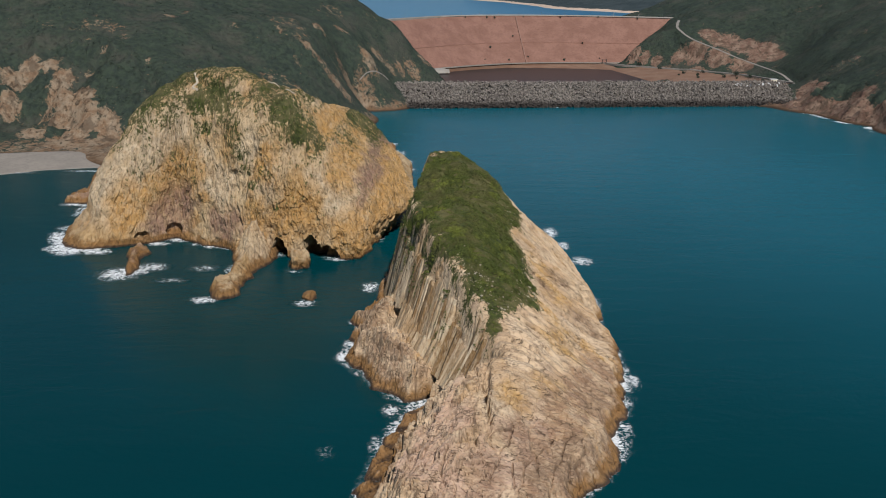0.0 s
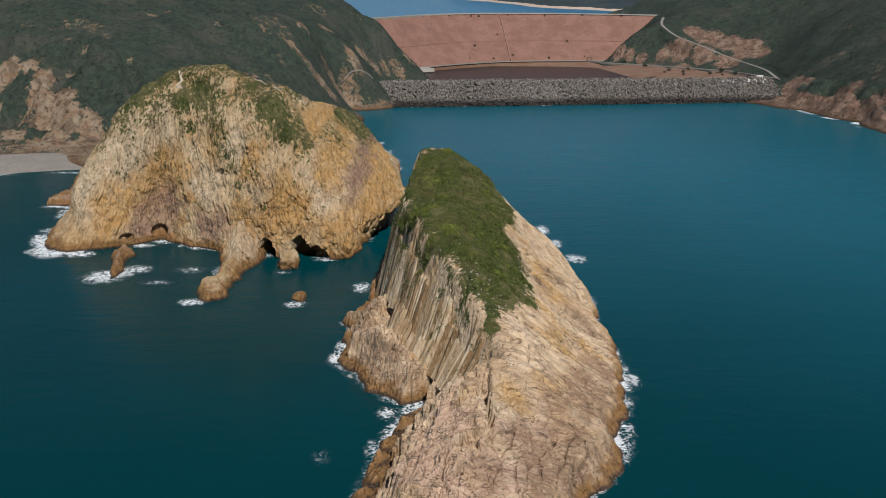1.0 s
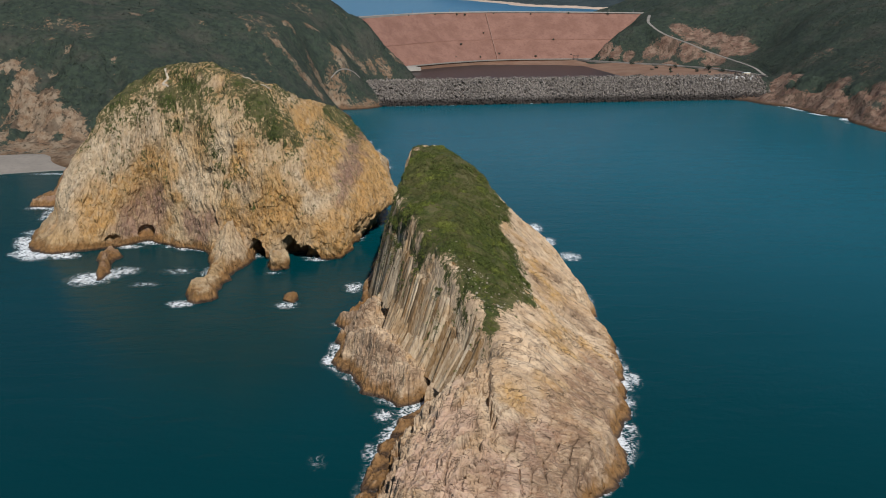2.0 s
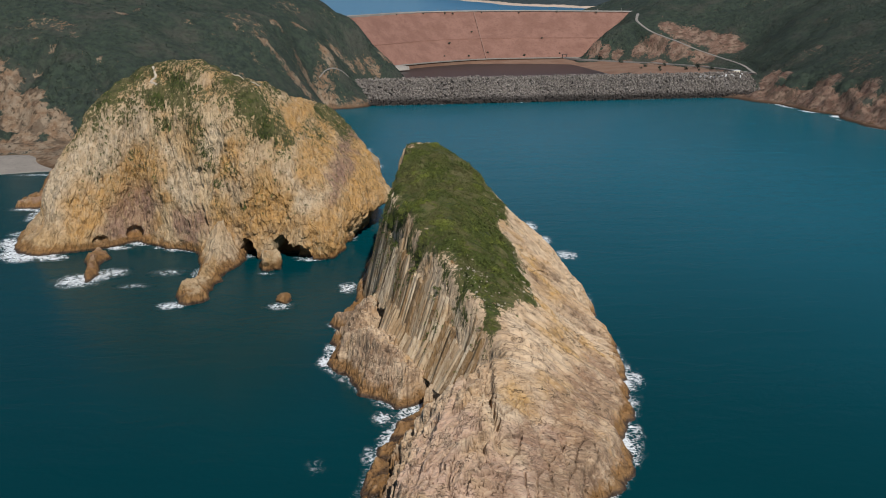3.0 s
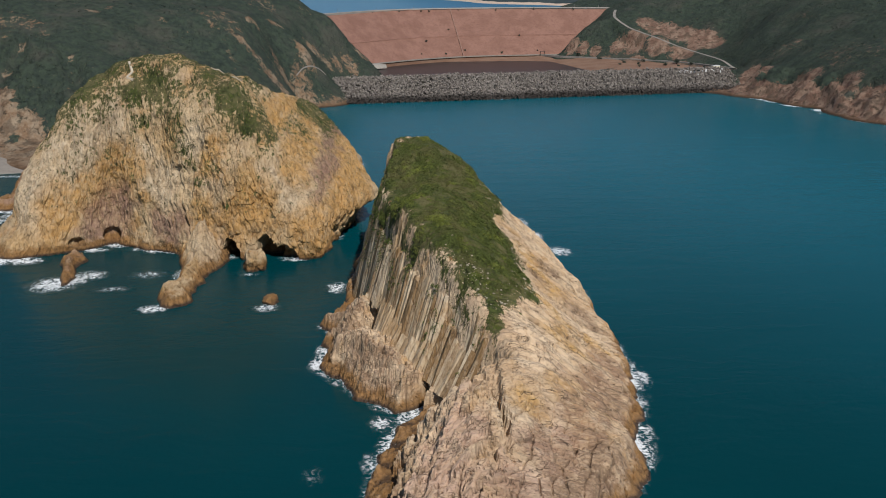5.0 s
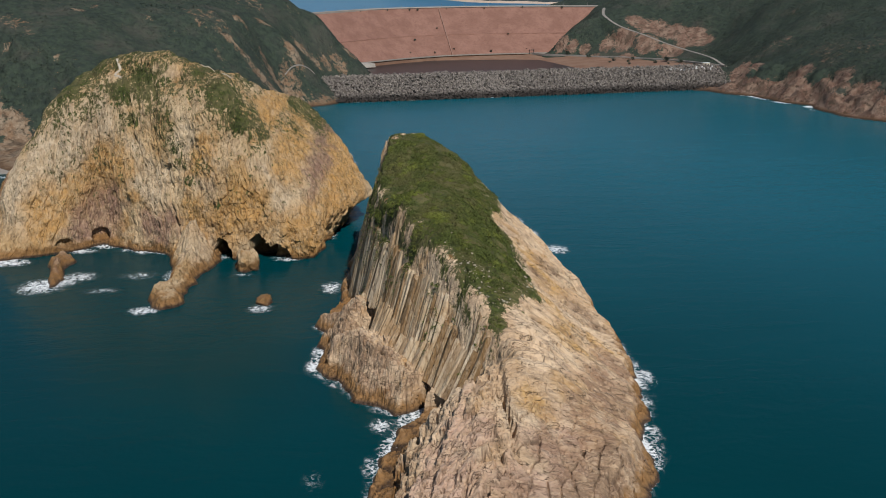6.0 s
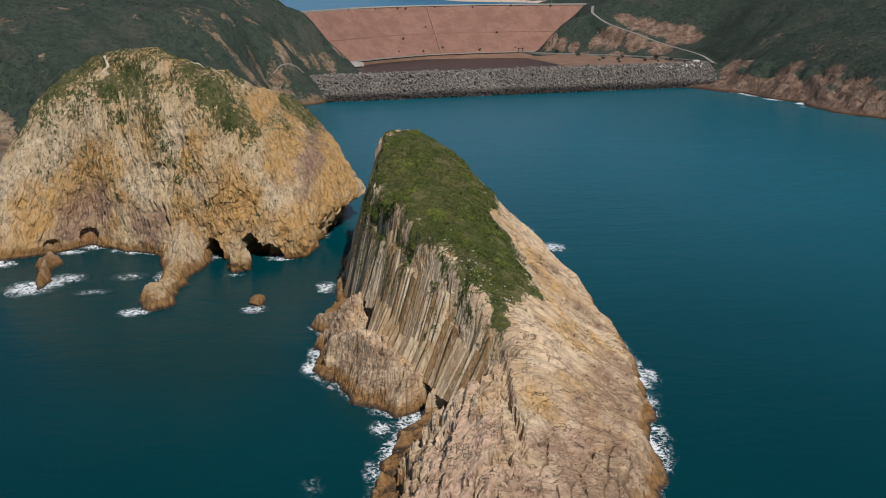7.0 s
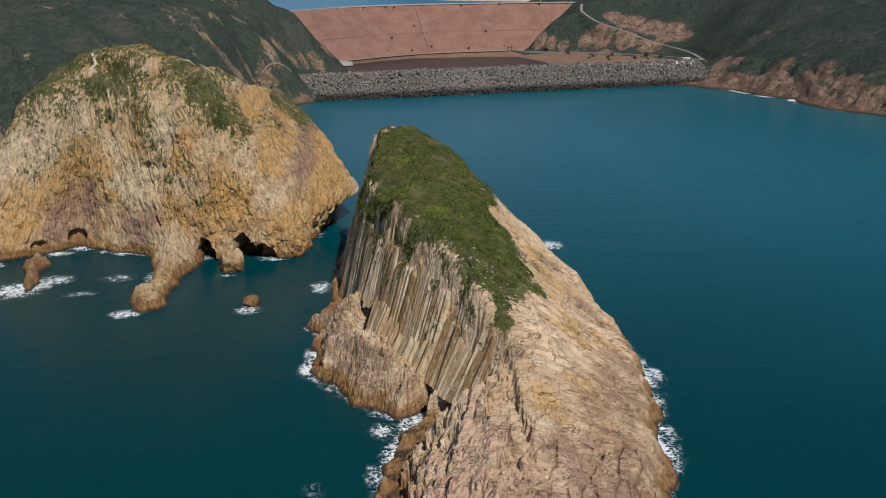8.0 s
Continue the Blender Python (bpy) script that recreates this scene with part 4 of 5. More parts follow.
growth -= 0.35 * spots_near(p[:, 0], p[:, 2], [(-49, 53, 3), (-46, 50, 3), (-80, 64, 3), (-105, 61, 2.5), (-53, 57, 2)])
front = p[:, 1] < 470


def stain(spots, stretch=0.6):
    """Patches (x, z, radius) on the front of the cliff, drawn out downwards."""
    return np.clip(0.9 * spots_near(p[:, 0] + 2.5 * fbm(p, 6, 3, 144), p[:, 2] * stretch, [(a, b * stretch, r) for a, b, r in spots]) * front, 0, 1)


blush = stain([(-112, 10, 8), (-106, 16, 6), (-118, 9, 6), (-88, 8, 5), (-84, 12, 4), (-30, 28, 3.5), (-31, 33, 3.5), (-34, 24, 3.5), (-93, 10, 4)])
ochre = stain([(-110, 31, 6), (-102, 30, 6), (-114, 24, 6), (-106, 26, 6), (-48, 50, 5), (-55, 22, 7), (-62, 14, 7), (-40, 36, 7), (-22, 20, 8), (-36, 8, 8), (-130, 14, 8), (-120, 20, 6), (-24, 30, 6), (-70, 36, 5), (-74, 14, 6)])
chalk = stain([(-130, 30, 10), (-122, 42, 9), (-140, 22, 8), (-97, 35, 4), (-112, 45, 8), (-77, 42, 5), (-50, 30, 4), (-43, 24, 4.5), (-37, 19, 4), (-49, 54, 2.5), (-90, 26, 6), (-134, 16, 7)])
headland = new("headland")
tagged(headland, "ochre sea cliff headland with wave-cut caves and a scrubby top", "headland", kind="structure")
keep = (p[:, 2] > -3)
hv, hf, used = trimmed(head, quads(N_UP, N_ALONG), keep)
part("rock_body", mesh_of("rock_body", hv, hf, HEAD_ROCK, False, {"growth": np.clip(growth[used], 0, 1), "blush": blush[used], "ochre": ochre[used], "chalk": chalk[used], "joint": (0.3 * (1 - smooth(0.02, 0.06, rib_edge)) * smooth(-0.3, 0.3, fbm(p, 8, 3, 145)) * steep)[used]}), headland)

SPUR = [(-87, 396), (-82, 378), (-78.5, 360), (-80, 350), (-82.5, 340), (-82, 331), (-77, 327), (-72.5, 331), (-71.5, 345), (-71.5, 358), (-68, 370), (-64, 396)]
spur_base = surface([(-77.5, 331, 3.6), (-77, 341, 4.4), (-75.5, 352, 4.6), (-75, 360, 5.4), (-74.5, 369, 8.5), (-75, 378, 14), (-75, 388, 22), (-69, 380, 7), (-82, 382, 7), (-68, 392, 13), (-83, 394, 12)])


def spur_height(x, y):
    p = np.stack([x, y, 0 * x], 1)
    d = inside(x, y, SPUR) + 1.1 * fbm(p, 5, 4, 151)
    z = np.minimum(spur_base(x, y), 0.3 + 1.6 * np.maximum(d, -3)) + 0.8 * fbm(p, 5, 4, 153)
    level, edge = chunks(x / 1.5 + 0.4 * fbm(p, 4, 3, 155), y / 3.2, 57)
    small, small_edge = chunks(x / 0.8, y / 1.3, 58)
    return z + smooth(0, 3, z) * (1.5 * level + 0.5 * small - 0.5 * (1 - smooth(0, 0.1, edge)))


spur = terrain("spur", (-92, -60, 320, 398), 0.45, spur_height, HEAD_ROCK, lambda x, y, z: {"growth": 0 * x, "chalk": 0.5 * smooth(4, 9, z)}, -2.0, 0.5)
spur.data.polygons.foreach_set("use_smooth", np.zeros(len(spur.data.polygons), bool))
spur.parent = headland
tagged(spur, "low brown rock spit running out from the cliff")

# ---- beach ----


def beach_height(x, y):
    d = inside(x, y, [(-340, 470), (-262, 528), (-242, 541), (-226, 554), (-205, 562), (-190, 565), (-182, 585), (-195, 625), (-230, 628), (-270, 618), (-340, 600)])
    return np.where(d > -4, np.minimum(0.09 * np.maximum(d, -4), 4.6) + 0.25, -9)


beach = terrain("beach", (-345, -178, 470, 632), 2.0, beach_height, SAND, lambda x, y, z: {}, -3)
tagged(beach, "pale curved sand beach below the hillside", "beach", kind="structure")

# ---- roads ----


def road_line(points, base, lift=0.5):
    c = spline(points, 120)
    c[:, 2] = np.maximum(c[:, 2], base(c[:, 0], c[:, 1])) + lift
    for k in range(6):
        c[1:-1, 2] = (c[:-2, 2] + 2 * c[1:-1, 2] + c[2:, 2]) / 4
    return c


tagged(ribbon("road", road_line(ROAD_UP, east_height, 0.1), 2.8, 0.2, 1.6, ROAD), "pale concrete road climbing the hillside to the dam crest", "road", kind="structure")
LOWER = [(177, 1130, 14.5), (197, 1103, 14.5), (243, 1068, 14.5), (290, 1018, 15), (312, 968, 15), (321, 938, 15)]
tagged(ribbon("road", road_line(LOWER, east_height, 0.3), 3.2, 0.2, 2.0, ROAD), "pale track across the sandy flat below the dam", "road", kind="structure")


# ---- solid pieces ----
def solid(boxes):
    """Verts and quads of tapered boxes: (centre, half sizes below, half sizes above, height), all upright, then turned by a matrix."""
    v, f = [], []
    for m, (ax, ay), (bx, by), h in boxes:
        n = len(v)
        for z, hx, hy in ((0, ax, ay), (h, bx, by)):
            for sx, sy in ((-1, -1), (1, -1), (1, 1), (-1, 1)):
                v.append(tuple(m @ Vector((sx * hx, sy * hy, z))))
        f += [tuple(n + k for k in q) for q in ((3, 2, 1, 0), (4, 5, 6, 7), (0, 1, 5, 4), (1, 2, 6, 5), (2, 3, 7, 6), (3, 0, 4, 7))]
    return np.array(v), np.array(f)


def dolos_shape():
    """A dolos: a waisted shank with two legs across its ends, at right angles to one another."""
    turn = lambda x, y, z: Matrix.Rotation(z, 4, "Z") @ Matrix.Rotation(y, 4, "Y") @ Matrix.Rotation(x, 4, "X")
    half = math.pi / 2
    out = [(pose(0, 0, -1.5), (0.62, 0.62), (0.5, 0.5), 1.5), (pose(0, 0, 0), (0.5, 0.5), (0.62, 0.62), 1.5)]
    for z, axis in ((1.7, 0), (-1.7, 1)):
        for sign in (1, -1):
            m = Matrix.Translation((0, 0, z)) @ (turn(0, sign * half, 0) if axis == 0 else turn(-sign * half, 0, 0))
            out.append((m, (0.66, 0.66), (0.38, 0.38), 2.1))
    return solid(out)


def random_turns(rng, count):
    q = rng.normal(size=(count, 4))
    q /= np.linalg.norm(q, axis=1, keepdims=True)
    w, x, y, z = q.T
    return np.stack([np.stack([1 - 2 * (y * y + z * z), 2 * (x * y - w * z), 2 * (x * z + w * y)], -1),
                     np.stack([2 * (x * y + w * z), 1 - 2 * (x * x + z * z), 2 * (y * z - w * x)], -1),
                     np.stack([2 * (x * z - w * y), 2 * (y * z + w * x), 1 - 2 * (x * x + y * y)], -1)], 1)


def many(template, faces, places, turns, sizes):
    """One mesh's verts and faces for many turned and sized copies."""
    v = np.einsum("nij,kj->nki", turns, template) * np.reshape(sizes, (-1, 1, 1)) + places[:, None, :]
    f = faces[None] + (np.arange(len(places)) * len(template))[:, None, None]
    return v.reshape(-1, 3), f.reshape(-1, faces.shape[1])


# ---- dolosse ----
DOLOS_MAT = Shade("dolos_concrete")
_c = DOLOS_MAT.mix(DOLOS_MAT.island(), (0.095, 0.082, 0.071), (0.255, 0.222, 0.192))
_c = DOLOS_MAT.mix(DOLOS_MAT.math("MULTIPLY", DOLOS_MAT.ramp(DOLOS_MAT.noise(1.2, 6, 0.7), 0.45, 0.7), 0.5), _c, (0.09, 0.08, 0.07))
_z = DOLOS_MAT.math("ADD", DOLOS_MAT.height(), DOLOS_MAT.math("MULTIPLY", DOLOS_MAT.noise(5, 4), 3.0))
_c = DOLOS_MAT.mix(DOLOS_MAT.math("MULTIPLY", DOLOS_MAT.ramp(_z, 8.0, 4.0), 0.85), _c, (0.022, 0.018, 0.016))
DOLOS_MAT = DOLOS_MAT.done(_c, 0.9, DOLOS_MAT.bump(DOLOS_MAT.noise(0.5, 5), 0.04), spec=0.2)
rng = np.random.default_rng(5)
tv, tf = dolos_shape()
s, o = np.meshgrid(np.arange(1.5, bw_length, 1.75), np.arange(-1.0, 41, 1.9))
s, o = s.ravel() + rng.normal(0, 0.6, s.size), o.ravel() + rng.normal(0, 0.6, o.size)
places = bw_place(s, o) + np.stack([0 * s, 0 * s, rng.normal(0.9, 0.6, len(s))], 1)
turns = random_turns(rng, len(s))
near = (s > 165) & (s < 200) & (o < 33)
near &= np.cumsum(near) <= 300
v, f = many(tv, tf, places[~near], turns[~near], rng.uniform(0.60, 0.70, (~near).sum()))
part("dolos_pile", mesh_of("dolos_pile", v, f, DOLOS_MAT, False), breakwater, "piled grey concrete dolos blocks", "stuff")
dolos_mesh = mesh_of("dolos", tv, tf, DOLOS_MAT, False)
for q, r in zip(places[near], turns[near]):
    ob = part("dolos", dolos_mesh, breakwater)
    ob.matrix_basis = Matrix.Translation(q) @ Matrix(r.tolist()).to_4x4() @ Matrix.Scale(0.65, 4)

# ---- rock columns of the stack ----


def column_mesh(seed):
    """An uneven six-sided column of unit width and height, in blocks that are slightly out of line, its top broken off aslant."""
    g = np.random.default_rng(seed)
    a = np.arange(6) * math.pi / 3 + g.normal(0, 0.12, 6)
    r = g.uniform(0.88, 1.12, 6)
    v, f = [], []
    for k, z in enumerate((0, 0.34, 0.67, 1.0)):
        push = g.normal(0, 0.05, 2)
        for b, c in zip(a, r):
            slant = (0.035 * math.cos(b + seed) if k == 3 else 0)
            v.append((c * math.cos(b) + push[0], c * math.sin(b) + push[1], z + slant))
    for k in range(3):
        for i in range(6):
            j = (i + 1) % 6
            f.append((k * 6 + i, k * 6 + j, k * 6 + 6 + j, k * 6 + 6 + i))
    f += [(18, 19, 20, 21), (18, 21, 22, 23)]
    return mesh_of("column", np.array(v), np.array(f), COLUMN_ROCK, False)


columns = [column_mesh(k) for k in range(8)]
rng = np.random.default_rng(11)
cliff_face = part("column_cliff", None, stack, "cliff of leaning grey and tan hexagonal rock columns")
line = curve_at(CLIFF, np.linspace(0, 1, 600))
line = line[(line[:, 1] > 235) & (line[:, 1] < 372)]
lengths = np.r_[0, np.cumsum(np.hypot(*np.diff(line, axis=0).T))]
count, shafts = 0, []
for layer, (spacing, out, low_cut, high_cut, last) in enumerate(((1.5, -0.4, 0.95, 1.02, 368), (1.6, 0.5, 0.80, 1.0, 352), (2.6, 1.5, 0.25, 0.62, 312))):
    for dist in np.arange(0.4 + 0.4 * layer, lengths[-1], spacing):
        dist += rng.normal(0, 0.12)
        i = int(np.clip(np.searchsorted(lengths, dist), 1, len(line) - 2))
        if count >= 300 or line[i][1] > last:
            break
        way = line[i + 1] - line[i - 1]
        way /= np.hypot(*way)
        inward = np.array([way[1], -way[0]])
        out = out + 0.32 * rng.normal()
        b = line[i] - inward * (out + 0.1)
        t = line[i] + inward * (CLIFF_WIDE - 1.4 - out)
        zb = float(stack_foot(b[:1], b[1:])[0]) - 1.5
        zt = float(stack_height(t[:1], t[1:])[0]) + rng.uniform(-1.7, -0.6)
        if zt - zb < 6 or (layer == 2 and line[i][1] < 252):
            continue
        group = 0.5 + 0.5 * float(fbm(np.array([[dist, layer * 9.0, 0.0]]), 6.0, 3, 181)[0]) + rng.normal(0, 0.16)
        share = low_cut + (high_cut - low_cut) * min(max(group, 0), 1)
        foot, head_at = Vector((b[0], b[1], zb)), Vector((t[0], t[1], zt))
        axis = head_at - foot
        if abs(line[i][1] - 291.5) < 4.5 + 0.5 * rng.normal():
            # roof of the small cave
            if layer == 2:
                continue
            foot = foot + axis * (0.20 + 0.04 * rng.normal())
            axis = head_at - foot
        reach = axis * share
        shafts.append((foot, axis, inward))
        turn = reach.to_track_quat("Z", "Y").to_matrix().to_4x4()
        width = rng.uniform(0.72, 1.05)
        ob = part("column", columns[int(rng.integers(8))], cliff_face)
        ob.matrix_basis = Matrix.Translation(foot) @ turn @ Matrix.Rotation(rng.uniform(0, 6.28), 4, "Z") @ Matrix.Diagonal((width, width, reach.length, 1))
        count += 1

# ---- rocks ----


def boulder(name, place, size, seed, material, sub=3, flat=1.0):
    """A weathered rock of the given half sizes, sunk a little into what it stands on."""
    bm = bmesh.new()
    bmesh.ops.create_icosphere(bm, subdivisions=sub, radius=1.0)
    v = np.array([q.co[:] for q in bm.verts])
    f = np.array([[q.index for q in t.verts] for t in bm.faces])
    bm.free()
    w = v + seed * 3.7
    d1, d2, who = cells(w * 1.5, seed)
    r = 1 + 0.30 * fbm(w, 0.9, 4, seed) + 0.22 * (who - 0.5) - 0.06 * (1 - smooth(0, 0.15, d2 - d1))
    v = v * r[:, None]
    v[:, 2] = np.sign(v[:, 2]) * np.abs(v[:, 2]) ** flat
    v = v * np.array(size) + np.array(place)
    return new(name, mesh_of(name, v, f, material, True, {"growth": np.zeros(len(v))}))


tagged(boulder("sea_rock", (-46.2, 332, 0.1), (2.6, 3.8, 1.9), 3, HEAD_ROCK, 4), "small brown wave-washed rock standing in the sea", "rock")
tagged(boulder("sea_rock", (-55.3, 371, 1.0), (4.6, 5.5, 6.0), 8, HEAD_ROCK, 5), "rounded brown rock foot in front of the sea caves", "rock")


def islet(outline, top, seed, label, lean=(0.0, 0.0)):
    """A low broken reef over an outline in the plan, rising above the sea to about the given height."""
    o = np.array(outline)
    box = (o[:, 0].min() - 3, o[:, 0].max() + 3, o[:, 1].min() - 3, o[:, 1].max() + 3)

    def height(x, y):
        p = np.stack([x, y, 0 * x], 1)
        d = inside(x, y, outline) + 0.9 * fbm(p, 3.5, 4, seed)
        level, edge = chunks(x / 1.7 + y / 7, y / 3.2, seed + 1)
        small, _ = chunks(x / 0.8, y / 1.4, seed + 2)
        shape = top * (1 + lean[0] * (x - o[:, 0].mean()) + lean[1] * (y - o[:, 1].mean())) * (1 + 0.5 * fbm(p, 8, 3, seed + 3))
        z = np.minimum(np.maximum(shape, 0.3), 0.1 + 1.5 * np.maximum(d, -2))
        return z + smooth(-0.5, 1.5, z) * (0.45 * top ** 0.5 * level + 0.3 * small - 0.35 * (1 - smooth(0, 0.1, edge)))

    ob = terrain("sea_rock", box, 0.4, height, HEAD_ROCK, lambda x, y, z: {"growth": 0 * x, "blush": np.full(len(x), 0.8)}, -1.5, 0.3)
    ob.data.polygons.foreach_set("use_smooth", np.zeros(len(ob.data.polygons), bool))
    return tagged(ob, label, "rock")


islet([(-117.6, 355), (-121, 365), (-121.5, 372), (-125, 382), (-124.3, 390), (-119.9, 392), (-116.8, 385), (-118, 375), (-115.5, 364), (-115.4, 355)], 2.6, 205, "long low brown rock awash below the cliff", (0.0, 0.02))
islet([(-183, 472), (-185, 487), (-182, 498), (-179, 509), (-176, 519), (-164, 500), (-163, 478), (-174, 470)], 4.0, 212, "dark low rock ledge beside the beach", (0.04, 0.0))
islet([(-184, 511), (-191, 538), (-190.5, 556), (-184, 566), (-168, 545), (-166, 512)], 6.0, 219, "dark rocks at the end of the beach", (0.04, 0.0))
islet([(-38, 632), (-33.5, 650), (-31.2, 640), (-31.3, 622), (-36, 612), (-46, 616), (-48, 640)], 7.0, 226, "brown rocky point behind the headland", (-0.03, 0.0))

# ---- scrub ----


def tuft(seed, leaves, lean=0.7, fine=1.0):
    """A low bush: leaf blades in a loose dome."""
    g = np.random.default_rng(seed)
    v, f = [], []
    for k in range(leaves):
        a, u = g.uniform(0, 2 * math.pi), g.uniform(0.15, 1.0)
        d = np.array([math.cos(a) * math.sqrt(1 - u * u), math.sin(a) * math.sqrt(1 - u * u), u * 0.85])
        c = d * g.uniform(0.45, 1.0)
        e1 = np.cross(d, g.normal(size=3))
        e1 /= np.linalg.norm(e1)
        e2 = np.cross(d, e1) + lean * g.normal(size=3) * 0.4
        s = g.uniform(0.22, 0.42) * fine
        n = len(v)
        v += [c - e1 * s, c + e1 * s, c + e2 * s * 1.3 + d * 0.1]
        f.append((n, n + 1, n + 2))
    return np.array(v), np.array(f)


def scrub(name, points, sizes, leaves, material, label, seed, fine=1.0):
    g = np.random.default_rng(seed)
    vs, fs, total = [], [], 0
    kinds = [tuft(seed + k, leaves, 0.7, fine) for k in range(4)]
    pick = g.integers(0, 4, len(points))
    for k, (tv, tf) in enumerate(kinds):
        m = pick == k
        a = g.uniform(0, 2 * math.pi, m.sum())
        c, s_, z, o = np.cos(a), np.sin(a), np.zeros(m.sum()), np.ones(m.sum())
        turns = np.stack([np.stack([c, -s_, z], -1), np.stack([s_, c, z], -1), np.stack([z, z, o], -1)], 1)
        v, f = many(tv, tf, points[m], turns, sizes[m])
        vs.append(v)
        fs.append(f + total)
        total += len(v)
    ob = new(name, mesh_of(name, np.concatenate(vs), np.concatenate(fs), material, False))
    return tagged(ob, label, "scrub", kind="stuff")


rng = np.random.default_rng(21)
x, y = rng.uniform(-14, 32, 34000), rng.uniform(226, 384, 34000)
z = stack_height(x, y)
g = stack_green(x, y, z)
m = (g > 0.62) & (rng.random(len(x)) < smooth(0.6, 0.9, g)) & (fbm(np.stack([x, y, z], 1), 5, 3, 161) > -0.45)
m &= np.cumsum(m) <= 12000
lump = np.clip(0.5 + 0.9 * fbm(np.stack([x, y, z], 1), 6, 4, 167), 0, 1.3)[m]
scrub("scrub_cover", np.stack([x, y, z - 0.1], 1)[m], (0.3 + 0.8 * lump) * smooth(0.45, 0.95, g[m]) * (0.45 + 0.55 * smooth(238, 262, y[m])) * rng.uniform(0.7, 1.2, m.sum()), 34, CAP_LEAF, "dense low green scrub over the top of the stack", 31, 0.62)

at = rng.integers(0, len(shafts), 5200)
u = 1 - 0.55 * rng.random(5200) ** 1.6
spots = np.array([shafts[i][0] + shafts[i][1] * k for i, k in zip(at, u)]) - np.array([[*(shafts[i][2] * 0.7), 0] for i in at]) + rng.normal(0, 0.25, (5200, 3))
m = smooth(266, 315, spots[:, 1]) * smooth(0.42, 0.9, u) + 0.8 * fbm(spots, 5, 4, 165) > 0.40
scrub("scrub_cover", spots[m], rng.uniform(0.2, 0.55, m.sum()), 14, CAP_LEAF, "straggling green scrub hanging over the column tops", 35)

top_ok = (growth > 0.50) & (fbm(p, 5, 3, 163) > 0.05) & (head[:, 2] > 20) & (p[:, 1] < 600)
idx = rng.choice(np.flatnonzero(top_ok), 3600)
scrub("scrub_cover", head[idx] + rng.normal(0, 0.5, (3600, 3)) * [1, 1, 0.2], rng.uniform(0.2, 0.5, 3600), 18, HEAD_LEAF, "dark scrub on the crown and ledges of the headland", 41, 0.75)


def hill_scrub(box, height, extra, count, seed, label, size):
    g = np.random.default_rng(seed)
    x, y = g.uniform(box[0], box[1], count * 2), g.uniform(box[2], box[3], count * 2)
    z = height(x, y)
    e = extra(x, y, z)["bare"]
    m = (z > 9) & (e < 0.45) & (fbm(np.stack([x, y, z], 1), 26, 3, seed) > -0.5)
    m &= np.cumsum(m) <= count
    scrub("scrub_cover", np.stack([x, y, z - 0.5], 1)[m], g.uniform(0.4, 0.85, m.sum()) * size, 10, HILL_LEAF, label, seed)


hill_scrub((-420, 10, 600, 960), west_height, west_extra, 30000, 51, "dark green scrub and low trees on the western hillside", 1.35)
hill_scrub((195, 520, 640, 1200), east_height, east_extra, 26000, 61, "dark green scrub and low trees on the eastern hillside", 1.5)

# ---- bushes on the sandy flat ----


def bush(place, size, seed, label, name="bush"):
    """A small tree: a short forked trunk and a crown of leaf clumps with gaps."""
    g = np.random.default_rng(seed)
    top = new(name)
    tagged(top, label, "bush", "bushes on the flat below the dam")
    top.location = place
    m = lambda lean, turn: Matrix.Rotation(turn, 4, "Z") @ Matrix.Rotation(lean, 4, "X")
    v, f = solid([(m(0.1, 0), (0.10 * size, 0.10 * size), (0.06 * size, 0.06 * size), 0.6 * size)] + [(Matrix.Translation((0, 0, 0.35 * size)) @ m(0.6, k * 2.1), (0.06 * size, 0.06 * size), (0.02 * size, 0.02 * size), 0.7 * size) for k in range(3)])
    part("trunk", mesh_of("trunk", v, f, core_mat, False), top)
    n = 26
    d = g.normal(size=(n, 3))
    d /= np.linalg.norm(d, axis=1, keepdims=True)
    at = d * g.uniform(0.35, 1.0, (n, 1)) * np.array([0.75, 0.75, 0.55]) * size + [0, 0, 0.85 * size]
    tv, tf = tuft(seed, 12)
    v, f = many(tv, tf, at, random_turns(g, n), g.uniform(0.25, 0.45, n) * size)
    part("crown", mesh_of("crown", v, f, HILL_LEAF, False), top)
    return top


rng = np.random.default_rng(77)
for bx, by, size in ((208, 1094, 3.0), (226, 1071, 3.6), (241, 1030, 2.6), (262, 1036, 3.2), (288, 1008, 3.8), (297, 990, 2.4), (232, 1010, 2.2), (251, 1012, 2.6), (272, 992, 3.0), (245, 985, 2.2), (222, 1052, 2.4), (281, 980, 2.0), (300, 960, 2.2)):
    bush((bx, by, float(east_height(np.array([bx]), np.array([by]))[0]) - 0.1), size, int(bx), "small dark green bush on bare reddish sand")
bush((-19, 972, float(west_height(np.array([-19.0]), np.array([972.0]))[0]) - 0.1), 5.0, 9, "leafy dark green tree behind the breakwater", "tree")

for k, (share, up) in enumerate(((0.30, 0.97), (0.37, 0.96), (0.43, 0.95), (0.45, 0.94), (0.52, 0.96), (0.60, 0.95), (0.68, 0.97), (0.76, 0.96), (0.36, 0.10), (0.44, 0.07), (0.50, 0.12), (0.58, 0.05), (0.66, 0.09), (0.48, 0.55), (0.63, 0.40), (0.40, 0.33))):
    i = int(share * 239)
    q = TOE[i] + (CREST[i] - TOE[i]) * up
    bush((float(q[0]), float(q[1]) - 0.5, float(q[2]) - 0.3), 1.1 + 0.25 * (k % 4), 300 + k, "small dark shrub rooted in the red rock face of the dam")

# ---- small structures ----


